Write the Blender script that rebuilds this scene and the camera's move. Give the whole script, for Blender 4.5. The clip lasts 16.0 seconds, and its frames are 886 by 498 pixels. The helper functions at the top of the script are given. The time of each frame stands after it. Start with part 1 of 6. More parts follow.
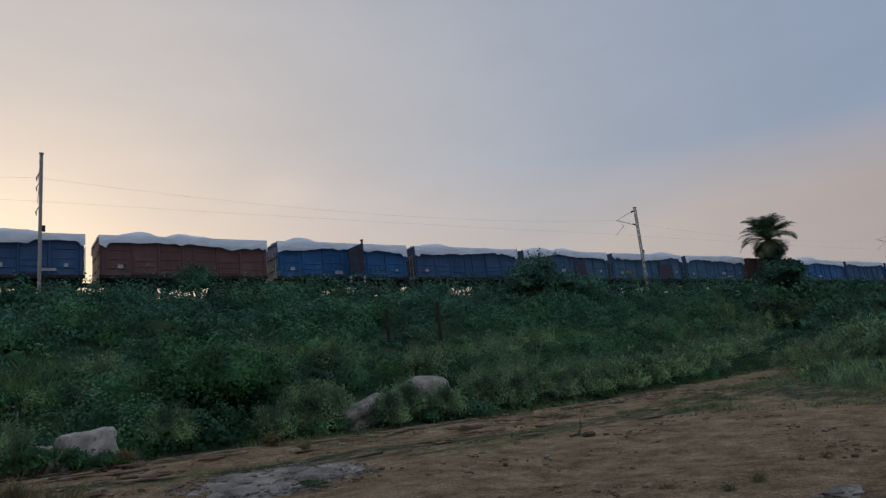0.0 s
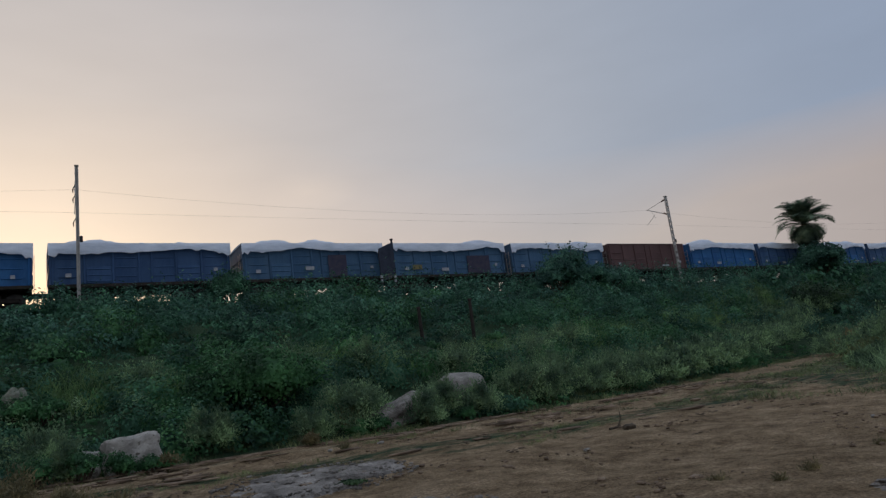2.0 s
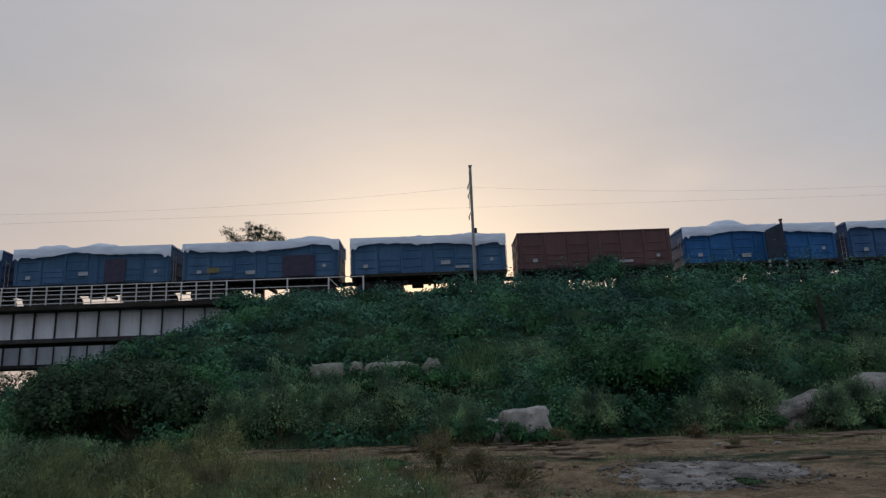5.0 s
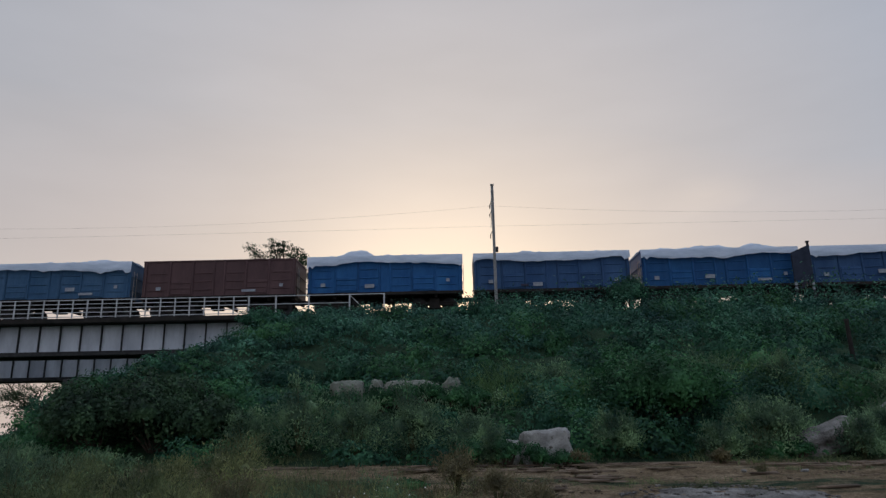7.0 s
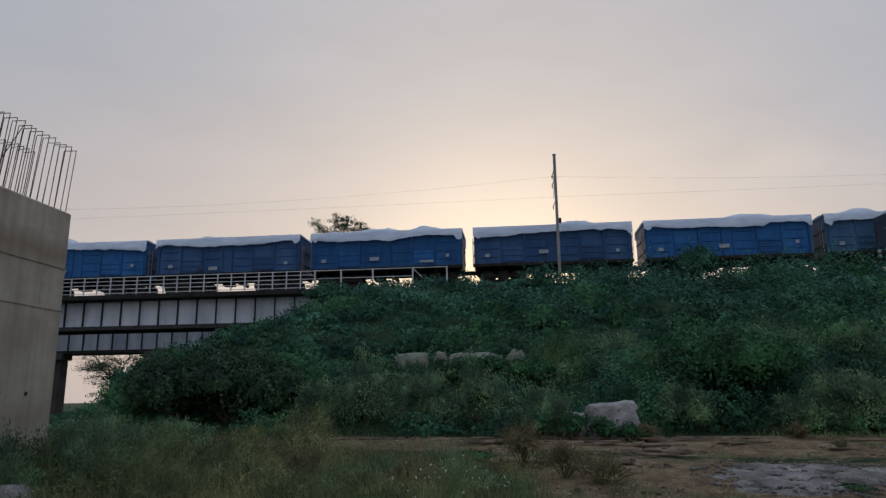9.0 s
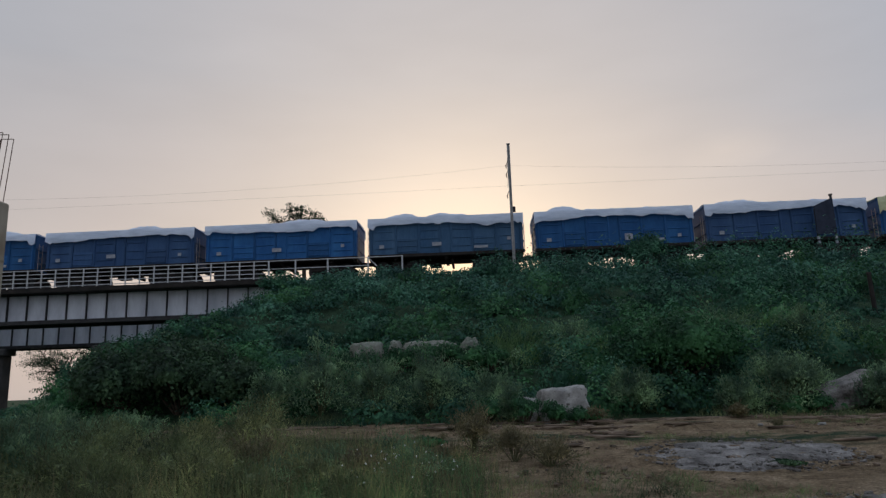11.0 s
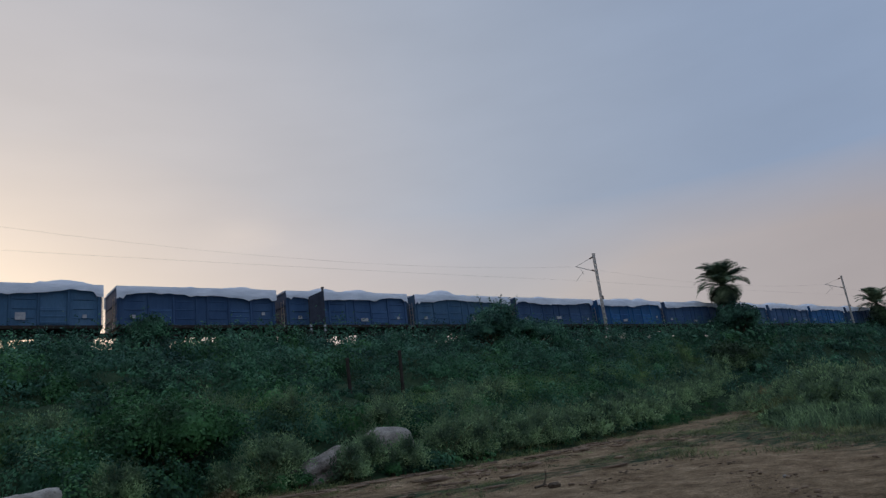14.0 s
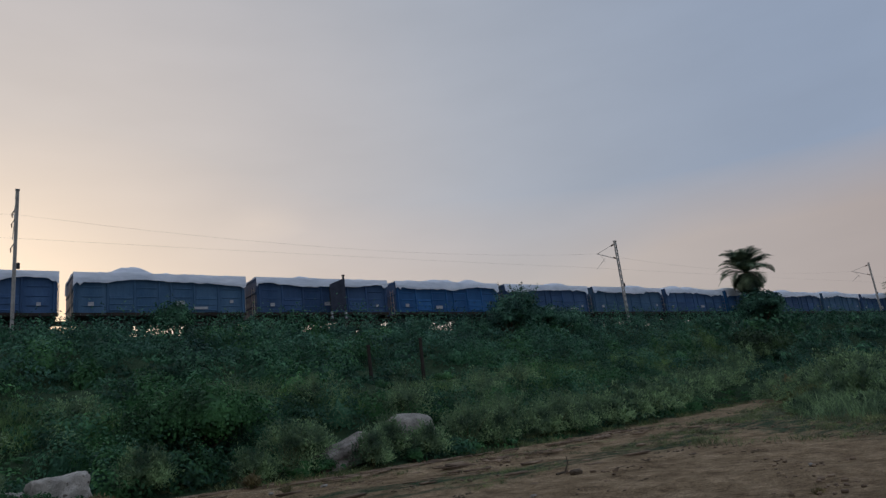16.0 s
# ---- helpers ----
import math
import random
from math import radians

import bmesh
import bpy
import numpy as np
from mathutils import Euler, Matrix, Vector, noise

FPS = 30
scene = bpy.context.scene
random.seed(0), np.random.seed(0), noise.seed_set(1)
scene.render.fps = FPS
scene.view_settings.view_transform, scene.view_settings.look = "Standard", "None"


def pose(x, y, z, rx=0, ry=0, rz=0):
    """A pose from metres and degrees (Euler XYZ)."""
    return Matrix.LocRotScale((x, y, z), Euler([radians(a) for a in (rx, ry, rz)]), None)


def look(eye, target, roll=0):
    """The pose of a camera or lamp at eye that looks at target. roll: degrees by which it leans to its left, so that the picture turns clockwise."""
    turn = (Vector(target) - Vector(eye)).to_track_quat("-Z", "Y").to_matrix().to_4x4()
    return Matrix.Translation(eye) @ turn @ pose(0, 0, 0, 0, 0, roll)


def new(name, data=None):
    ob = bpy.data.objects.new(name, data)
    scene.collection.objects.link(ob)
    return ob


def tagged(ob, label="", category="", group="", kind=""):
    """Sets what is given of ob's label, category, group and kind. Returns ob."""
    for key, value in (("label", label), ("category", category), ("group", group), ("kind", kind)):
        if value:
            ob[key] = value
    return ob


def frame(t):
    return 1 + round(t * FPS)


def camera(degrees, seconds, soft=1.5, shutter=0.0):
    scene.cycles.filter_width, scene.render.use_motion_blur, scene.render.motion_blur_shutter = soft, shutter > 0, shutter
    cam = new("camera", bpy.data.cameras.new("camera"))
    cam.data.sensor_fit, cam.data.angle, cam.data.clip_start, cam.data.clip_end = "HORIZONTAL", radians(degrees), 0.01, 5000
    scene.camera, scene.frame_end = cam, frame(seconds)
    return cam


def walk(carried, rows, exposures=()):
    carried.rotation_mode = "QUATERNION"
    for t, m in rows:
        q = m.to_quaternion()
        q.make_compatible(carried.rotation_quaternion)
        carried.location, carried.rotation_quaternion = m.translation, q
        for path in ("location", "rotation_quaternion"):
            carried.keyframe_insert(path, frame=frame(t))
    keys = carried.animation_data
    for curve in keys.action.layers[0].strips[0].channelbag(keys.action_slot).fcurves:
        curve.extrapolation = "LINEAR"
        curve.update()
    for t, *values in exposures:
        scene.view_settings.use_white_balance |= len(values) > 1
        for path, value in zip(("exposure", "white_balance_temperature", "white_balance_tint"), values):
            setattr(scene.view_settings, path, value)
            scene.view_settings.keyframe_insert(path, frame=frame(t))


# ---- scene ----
cam = camera(65.84, 16.0, soft=1.35)
PATH = [
    (0, pose(0.001, -0.001, 1.600, 101.55, 5.73, -33.25)),
    (0.5, pose(0.002, -0.024, 1.603, 101.90, 6.19, -33.86)),
    (1, pose(0.051, 0.016, 1.620, 101.84, 6.73, -33.91)),
    (1.5, pose(0.018, 0.042, 1.600, 101.76, 6.94, -33.35)),
    (2, pose(-0.029, 0.089, 1.592, 101.63, 7.24, -30.48)),
    (2.2, pose(-0.047, 0.118, 1.587, 101.99, 6.98, -27.62)),
    (2.5, pose(-0.072, 0.161, 1.581, 101.87, 6.41, -21.77)),
    (3, pose(-0.104, 0.189, 1.587, 101.79, 5.79, -15.35)),
    (3.5, pose(-0.131, 0.216, 1.546, 101.67, 5.46, -9.26)),
    (4, pose(-0.152, 0.217, 1.577, 102.28, 4.97, -5.45)),
    (4.2, pose(-0.159, 0.187, 1.581, 102.67, 4.20, -3.53)),
    (4.5, pose(-0.166, 0.142, 1.582, 102.74, 3.09, -1.62)),
    (7, pose(-0.202, 0.124, 1.601, 104.53, 1.04, 1.20)),
    (7.5, pose(-0.172, 0.146, 1.601, 103.59, 0.87, 2.97)),
    (8, pose(-0.189, 0.197, 1.644, 101.75, 0.12, 6.74)),
    (8.2, pose(-0.199, 0.201, 1.644, 100.52, 0.43, 6.20)),
    (8.5, pose(-0.213, 0.199, 1.636, 99.78, 1.05, 7.23)),
    (9, pose(-0.214, 0.203, 1.633, 102.30, 0.72, 6.45)),
    (9.2, pose(-0.200, 0.188, 1.635, 102.58, 0.87, 5.26)),
    (11.3, pose(-0.069, 0.112, 1.593, 101.25, 2.25, 2.01)),
    (11.5, pose(-0.076, 0.098, 1.595, 101.56, 1.72, -1.02)),
    (11.8, pose(0.041, 0.026, 1.633, 102.58, 2.29, -6.68)),
    (12, pose(0.124, -0.024, 1.659, 103.03, 2.82, -12.78)),
    (12.1, pose(0.137, -0.036, 1.663, 104.02, 3.217, -16.55)),
    (12.3, pose(0.137, -0.048, 1.662, 105.45, 4.207, -23.58)),
    (12.4, pose(0.127, -0.047, 1.660, 104.99, 4.695, -26.52)),
    (12.5, pose(0.114, -0.043, 1.658, 104.81, 5.11, -29.08)),
    (12.6, pose(0.094, -0.032, 1.656, 105.06, 5.452, -31.81)),
    (12.7, pose(0.066, -0.013, 1.654, 105.77, 5.756, -33.99)),
    (12.8, pose(0.035, 0.008, 1.651, 105.94, 6.021, -34.79)),
    (12.9, pose(0.007, 0.027, 1.650, 105.38, 6.246, -35.42)),
    (13, pose(-0.013, 0.040, 1.650, 105.17, 6.43, -35.85)),
    (13.5, pose(-0.024, 0.037, 1.674, 104.86, 6.75, -35.92)),
    (14, pose(-0.017, 0.042, 1.675, 105.07, 6.69, -36.40)),
    (14.5, pose(0.005, 0.049, 1.676, 105.23, 6.30, -36.04)),
    (15, pose(-0.029, 0.072, 1.694, 105.10, 5.93, -35.12)),
    (15.5, pose(-0.022, 0.103, 1.682, 104.74, 5.98, -34.28)),
    (16, pose(-0.006, 0.090, 1.663, 104.25, 6.43, -34.73)),
]
# the clip's camera drifts in its white balance: stops, kelvin, tint
BALANCE = [(0, 0, 6500, 10), (1.5, 0, 6500, 10), (2.5, 0, 6640, 10), (4.2, 0, 6580, 10), (7, 0, 6290, 10), (8.5, 0, 6370, 10), (9, 0, 6300, 10), (11.5, 0, 6370, 10), (12, 0, 6340, 10),
           (12.5, 0, 6220, 10), (12.8, 0, 6190, 10), (14, 0, 6190, 10), (15, 0, 6400, 10), (15.5, 0, 6460, 10), (16, 0, 6500, 10)]
walk(cam, PATH, BALANCE)

# ---- world and light ----
SUN_AZ, SUN_EL = 1.0, 8.0  # degrees to the left of +y, and above the horizon
sun_way = Vector((-math.sin(radians(SUN_AZ)) * math.cos(radians(SUN_EL)), math.cos(radians(SUN_AZ)) * math.cos(radians(SUN_EL)), math.sin(radians(SUN_EL))))


def ramp(nt, fac, stops, interp="LINEAR"):
    n = nt.nodes.new("ShaderNodeValToRGB")
    n.color_ramp.interpolation = interp
    el = n.color_ramp.elements
    while len(el) < len(stops):
        el.new(0.5)
    for e, (p, c) in zip(el, stops):
        e.position, e.color = p, (*c, 1.0)
    nt.links.new(fac, n.inputs[0])
    return n.outputs[0]


def mix(nt, fac, a, b, blend="MIX"):
    n = nt.nodes.new("ShaderNodeMix")
    n.data_type, n.blend_type = "RGBA", blend
    for value, sock in ((fac, n.inputs[0]), (a, n.inputs[6]), (b, n.inputs[7])):
        if isinstance(value, (int, float)):
            sock.default_value = value
        elif isinstance(value, tuple):
            sock.default_value = (*value, 1.0)
        else:
            nt.links.new(value, sock)
    return n.outputs[2]


def maths(nt, op, a, b=None, c=None, clamp=False):
    n = nt.nodes.new("ShaderNodeMath")
    n.operation, n.use_clamp = op, clamp
    for value, sock in zip((a, b, c), n.inputs):
        if isinstance(value, (int, float)):
            sock.default_value = value
        elif value is not None:
            nt.links.new(value, sock)
    return n.outputs[0]


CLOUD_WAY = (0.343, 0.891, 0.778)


def stretch_way(nt, vec, s):
    n = nt.nodes.new("ShaderNodeMapping")
    n.inputs["Scale"].default_value = s
    nt.links.new(vec, n.inputs[0])
    return n.outputs[0]


def make_world():
    w = bpy.data.worlds.new("evening_sky")
    w.use_nodes = True
    scene.world = w
    nt = w.node_tree
    out = nt.nodes["Background"]
    sky = nt.nodes.new("ShaderNodeTexSky")
    sky.sky_type, sky.sun_disc = "NISHITA", False
    sky.sun_elevation, sky.sun_rotation = radians(SUN_EL), radians(-SUN_AZ)
    sky.dust_density = 4.0
    co = nt.nodes.new("ShaderNodeTexCoord")
    dot = nt.nodes.new("ShaderNodeVectorMath")
    dot.operation = "DOT_PRODUCT"
    nt.links.new(co.outputs["Generated"], dot.inputs[0])
    dot.inputs[1].default_value = sun_way
    u = maths(nt, "MULTIPLY_ADD", dot.outputs["Value"], 0.5, 0.5, True)
    # hazy evening sky: cream round the low sun, blue-grey away from it
    # the stops up to 0.52, out of view, are raised as fill light
    veil = ramp(nt, u, [(0.0, (0.50, 0.55, 0.66)), (0.30, (0.46, 0.52, 0.64)), (0.52, (0.335, 0.41, 0.55)), (0.66, (0.280, 0.346, 0.470)), (0.76, (0.314, 0.372, 0.480)),
                        (0.87, (0.408, 0.442, 0.508)), (0.94, (0.535, 0.508, 0.515)), (0.985, (0.60, 0.55, 0.53)), (1.0, (0.66, 0.595, 0.56))], "B_SPLINE")
    sep = nt.nodes.new("ShaderNodeSeparateXYZ")
    nt.links.new(co.outputs["Generated"], sep.inputs[0])
    # dusty pink haze near the horizon
    # it stands higher to the north-east
    side = maths(nt, "MULTIPLY_ADD", sep.outputs[0], 0.5, 0.5, True)
    rise = ramp(nt, side, [(0.0, (0.42,) * 3), (0.55, (0.42,) * 3), (0.78, (0.31,) * 3), (0.90, (0.295,) * 3), (0.955, (0.29,) * 3), (0.99, (0.25,) * 3)], "EASE")
    edge = ramp(nt, side, [(0.0, (0.40,) * 3), (0.55, (0.40,) * 3), (0.80, (0.20,) * 3), (0.92, (0.085,) * 3)], "EASE")
    low = maths(nt, "DIVIDE", maths(nt, "SUBTRACT", rise, sep.outputs[2]), edge, None, True)
    low = maths(nt, "POWER", low, 0.8)
    hz = ramp(nt, u, [(0.0, (0.50, 0.47, 0.50)), (0.45, (0.44, 0.395, 0.40)), (0.65, (0.450, 0.382, 0.360)), (0.75, (0.485, 0.42, 0.395)), (0.86, (0.565, 0.49, 0.445)), (0.94, (0.685, 0.555, 0.482)), (0.985, (0.755, 0.615, 0.512)), (1.0, (0.81, 0.665, 0.545))])
    veil = mix(nt, maths(nt, "MULTIPLY", maths(nt, "MULTIPLY_ADD", sep.outputs[0], -1.6, -0.35, True), 0.8), veil, (0.485, 0.463, 0.463))
    veil = mix(nt, maths(nt, "MULTIPLY", low, 0.92), veil, hz)
    # orange glow low down where the sun sets
    glow = maths(nt, "MULTIPLY", maths(nt, "MULTIPLY_ADD", u, 60.0, -59.2, True), maths(nt, "MULTIPLY_ADD", sep.outputs[2], -16.0, 3.7, True))
    veil = mix(nt, maths(nt, "MULTIPLY", glow, 0.55), veil, (1.0, 0.66, 0.40))
    # thin cloud streaks
    mp = nt.nodes.new("ShaderNodeMapping")
    mp.inputs["Scale"].default_value = (2.0, 2.0, 7.0)
    nt.links.new(co.outputs["Generated"], mp.inputs[0])
    ns = nt.nodes.new("ShaderNodeTexNoise")
    ns.inputs["Scale"].default_value, ns.inputs["Detail"].default_value = 2.2, 4.0
    nt.links.new(mp.outputs[0], ns.inputs["Vector"])
    cl = maths(nt, "MULTIPLY_ADD", ns.outputs[0], 0.16, 0.92)
    veil = mix(nt, 1.0, veil, cl, "MULTIPLY")
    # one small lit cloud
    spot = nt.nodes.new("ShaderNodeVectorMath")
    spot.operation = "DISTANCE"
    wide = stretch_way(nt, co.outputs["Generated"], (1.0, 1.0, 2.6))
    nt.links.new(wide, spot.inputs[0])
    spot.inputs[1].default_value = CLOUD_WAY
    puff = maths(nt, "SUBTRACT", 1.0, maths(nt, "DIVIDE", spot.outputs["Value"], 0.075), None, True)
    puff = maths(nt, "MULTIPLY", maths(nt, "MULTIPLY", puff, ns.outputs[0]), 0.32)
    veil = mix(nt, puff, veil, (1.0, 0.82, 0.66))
    # overhead, out of view, the sky is raised to light the plants from above
    over = ramp(nt, sep.outputs[2], [(0.0, (1.0, 1.0, 1.0)), (0.60, (1.0, 1.0, 1.0)), (1.0, (2.6, 2.55, 2.5))], "EASE")
    veil = mix(nt, 1.0, veil, over, "MULTIPLY")
    nish = mix(nt, 1.0, sky.outputs[0], (0.10, 0.10, 0.10), "MULTIPLY")
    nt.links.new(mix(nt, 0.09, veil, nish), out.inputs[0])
    out.inputs[1].default_value = 1.0


make_world()
sun = new("sun", bpy.data.lights.new("sun", "SUN"))
sun.data.energy, sun.data.angle, sun.data.color = 0.7, radians(8), (1.0, 0.78, 0.55)
sun.matrix_world = look(sun_way * 100, (0, 0, 0))


# ---- materials ----
def material(name, rough=0.8, metal=0.0, spec=0.3):
    m = bpy.data.materials.new(name)
    m.use_nodes = True
    p = m.node_tree.nodes["Principled BSDF"]
    p.inputs["Roughness"].default_value, p.inputs["Metallic"].default_value, p.inputs["Specular IOR Level"].default_value = rough, metal, spec
    return m, m.node_tree, p


def coords(nt, kind="Object"):
    return nt.nodes.new("ShaderNodeTexCoord").outputs[kind]


def noise_of(nt, vec, scale, detail=3.0, rough=0.55):
    n = nt.nodes.new("ShaderNodeTexNoise")
    n.inputs["Scale"].default_value, n.inputs["Detail"].default_value, n.inputs["Roughness"].default_value = scale, detail, rough
    nt.links.new(vec, n.inputs["Vector"])
    return n.outputs[0]


def stretch(nt, vec, sx, sy, sz):
    n = nt.nodes.new("ShaderNodeMapping")
    n.inputs["Scale"].default_value = (sx, sy, sz)
    nt.links.new(vec, n.inputs[0])
    return n.outputs[0]


def bump(nt, p, height, strength, dist):
    n = nt.nodes.new("ShaderNodeBump")
    n.inputs["Strength"].default_value, n.inputs["Distance"].default_value = strength, dist
    nt.links.new(height, n.inputs["Height"])
    nt.links.new(n.outputs[0], p.inputs["Normal"])


def two_tone(name, a, b, scale, rough=0.8, metal=0.0, fine=0.0, relief=0.0, spec=0.3, squeeze=(1, 1, 1), vary=0.0):
    """A surface of two colours in broad stains, with finer grain over them."""
    m, nt, p = material(name, rough, metal, spec)
    v = stretch(nt, coords(nt), *squeeze)
    c = ramp(nt, noise_of(nt, v, scale, 5.0), [(0.32, a), (0.68, b)])
    if fine:
        g = maths(nt, "MULTIPLY_ADD", noise_of(nt, v, scale * 14, 4.0), fine * 2, 1.0 - fine)
        c = mix(nt, 1.0, c, g, "MULTIPLY")
    if vary:
        oi = nt.nodes.new("ShaderNodeObjectInfo")
        c = mix(nt, 1.0, c, maths(nt, "MULTIPLY_ADD", oi.outputs["Random"], vary * 2, 1.0 - vary), "MULTIPLY")
    nt.links.new(c, p.inputs["Base Color"])
    if relief:
        bump(nt, p, noise_of(nt, v, scale * 8, 6.0), 0.6, relief)
    return m


def leafage(name, dark, mid, light, through_light=0.26, scale=0.35, rough=0.55):
    """Leaves: every leaf its own tint, with broad patches of lighter and darker growth."""
    m, nt, p = material(name, rough, 0.0, 0.12)
    geo = nt.nodes.new("ShaderNodeNewGeometry")
    dark = tuple(0.4 * a + 0.6 * b for a, b in zip(dark, mid))
    light = tuple(0.45 * a + 0.55 * b for a, b in zip(light, mid))
    c = ramp(nt, geo.outputs["Random Per Island"], [(0.0, dark), (0.55, mid), (1.0, light)])
    patch = ramp(nt, noise_of(nt, coords(nt), scale, 4.0), [(0.36, (0.48, 0.52, 0.55)), (0.64, (1.40, 1.40, 1.18))])
    c = mix(nt, 1.0, c, patch, "MULTIPLY")
    # single plants differ from their neighbours
    clump = ramp(nt, noise_of(nt, coords(nt), 1.5, 2.0), [(0.36, (0.58, 0.62, 0.64)), (0.64, (1.40, 1.38, 1.24))])
    c = mix(nt, 1.0, c, clump, "MULTIPLY")
    nt.links.new(c, p.inputs["Base Color"])
    tr = nt.nodes.new("ShaderNodeBsdfTranslucent")
    nt.links.new(c, tr.inputs[0])
    ms = nt.nodes.new("ShaderNodeMixShader")
    ms.inputs[0].default_value = through_light
    nt.links.new(p.outputs[0], ms.inputs[1])
    nt.links.new(tr.outputs[0], ms.inputs[2])
    nt.links.new(ms.outputs[0], nt.nodes["Material Output"].inputs[0])
    return m


def ground_material():
    m, nt, p = material("earth_and_grass", 0.95, 0.0, 0.1)
    v = coords(nt)
    at = nt.nodes.new("ShaderNodeAttribute")
    at.attribute_name = "cover"
    ruts = noise_of(nt, v, 1.3, 8.0, 0.7)
    dirt = ramp(nt, ruts, [(0.34, (0.104, 0.074, 0.043)), (0.5, (0.198, 0.146, 0.090)), (0.66, (0.298, 0.230, 0.151))])
    grit = maths(nt, "MULTIPLY_ADD", noise_of(nt, v, 7.0, 9.0, 0.8), 2.4, -0.2)
    dirt = mix(nt, 1.0, dirt, grit, "MULTIPLY")
    crumbs = ramp(nt, noise_of(nt, v, 26.0, 4.0, 0.7), [(0.34, (0.45, 0.42, 0.40)), (0.5, (1.0, 1.0, 1.0)), (0.68, (1.45, 1.45, 1.42))])
    dirt = mix(nt, 1.0, dirt, crumbs, "MULTIPLY")
    soil = ramp(nt, noise_of(nt, v, 2.2, 6.0), [(0.3, (0.014, 0.032, 0.018)), (0.7, (0.034, 0.062, 0.030))])
    edge = maths(nt, "MULTIPLY_ADD", noise_of(nt, stretch(nt, v, 0.5, 1.3, 1.0), 2.3, 6.0, 0.7), 1.6, -0.8)
    k = maths(nt, "ADD", at.outputs["Fac"], edge)
    k = maths(nt, "MULTIPLY_ADD", maths(nt, "SUBTRACT", k, 0.5), 3.0, 0.5, True)
    nt.links.new(mix(nt, k, dirt, soil), p.inputs["Base Color"])
    bump(nt, p, noise_of(nt, v, 4.0, 9.0, 0.8), 1.0, 0.12)
    return m


def pitted_stone():
    """Old concrete: stained, with dark pits and a rough skin."""
    m, nt, p = material("pitted_concrete", 0.92, 0.0, 0.2)
    v = coords(nt)
    c = ramp(nt, noise_of(nt, v, 1.8, 7.0, 0.65), [(0.32, (0.19, 0.187, 0.172)), (0.66, (0.49, 0.475, 0.44))])
    pits = ramp(nt, noise_of(nt, stretch(nt, v, 1.0, 1.0, 1.5), 6.5, 3.0, 0.5), [(0.62, (1.0, 1.0, 1.0)), (0.70, (0.30, 0.28, 0.26))])
    nt.links.new(mix(nt, 1.0, c, pits, "MULTIPLY"), p.inputs["Base Color"])
    bump(nt, p, noise_of(nt, v, 9.0, 8.0, 0.75), 1.0, 0.10)
    return m


def cast_concrete():
    """Raw cast concrete: soft mottling, drips, and a brown damp band under the upper lift."""
    m, nt, p = material("raw_concrete", 0.9, 0.0, 0.2)
    v = coords(nt)
    c = ramp(nt, noise_of(nt, stretch(nt, v, 1, 1, 1.8), 0.55, 5.0), [(0.32, (0.275, 0.235, 0.180)), (0.68, (0.45, 0.395, 0.31))])
    sep = nt.nodes.new("ShaderNodeSeparateXYZ")
    nt.links.new(v, sep.inputs[0])
    wave = maths(nt, "MULTIPLY_ADD", noise_of(nt, v, 1.1, 4.0), 0.5, -0.25)
    z = maths(nt, "ADD", sep.outputs[2], wave)
    band = maths(nt, "SUBTRACT", 1.0, maths(nt, "MULTIPLY", maths(nt, "ABSOLUTE", maths(nt, "SUBTRACT", z, 4.38)), 3.2), None, True)
    c = mix(nt, maths(nt, "MULTIPLY", band, 0.75), c, (0.235, 0.175, 0.12))
    drips = ramp(nt, noise_of(nt, stretch(nt, v, 1, 6.0, 0.35), 1.2, 4.0), [(0.36, (0.90, 0.895, 0.89)), (0.64, (1.05, 1.05, 1.05))])
    c = mix(nt, 1.0, c, drips, "MULTIPLY")
    fine = maths(nt, "MULTIPLY_ADD", noise_of(nt, v, 9.0, 5.0), 0.24, 0.88)
    nt.links.new(mix(nt, 1.0, c, fine, "MULTIPLY"), p.inputs["Base Color"])
    bump(nt, p, noise_of(nt, v, 4.5, 6.0), 0.5, 0.008)
    return m


EARTH = ground_material()
BLUE = two_tone("bright_blue_paint", (0.010, 0.066, 0.200), (0.024, 0.116, 0.285), 0.9, 0.6, 0.0, 0.18, 0.01, 0.2, squeeze=(1, 1, 0.35), vary=0.2)
NAVY = two_tone("grimy_navy_paint", (0.020, 0.056, 0.140), (0.046, 0.098, 0.200), 0.8, 0.7, 0.0, 0.2, 0.01, 0.2, squeeze=(1, 1, 0.35), vary=0.2)
SLATE = two_tone("weathered_slate_blue_paint", (0.028, 0.080, 0.160), (0.060, 0.125, 0.215), 0.8, 0.7, 0.0, 0.22, 0.01, 0.2, squeeze=(1, 1, 0.35), vary=0.15)
YELLOW = two_tone("faded_yellow_paint", (0.10, 0.10, 0.05), (0.17, 0.15, 0.07), 4.0, 0.7, 0.0, 0.2)
RED = two_tone("oxide_red_paint", (0.080, 0.043, 0.045), (0.126, 0.069, 0.069), 0.9, 0.7, 0.0, 0.2, 0.01, squeeze=(1, 1, 0.35), vary=0.15)
RUST = two_tone("rusty_patch", (0.032, 0.036, 0.066), (0.056, 0.050, 0.074), 3.0, 0.85, 0.0, 0.2)
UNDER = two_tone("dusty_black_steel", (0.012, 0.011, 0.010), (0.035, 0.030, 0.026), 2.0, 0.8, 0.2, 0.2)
STEEL = two_tone("galvanised_steel", (0.24, 0.235, 0.23), (0.40, 0.395, 0.38), 3.0, 0.6, 0.2, 0.1)
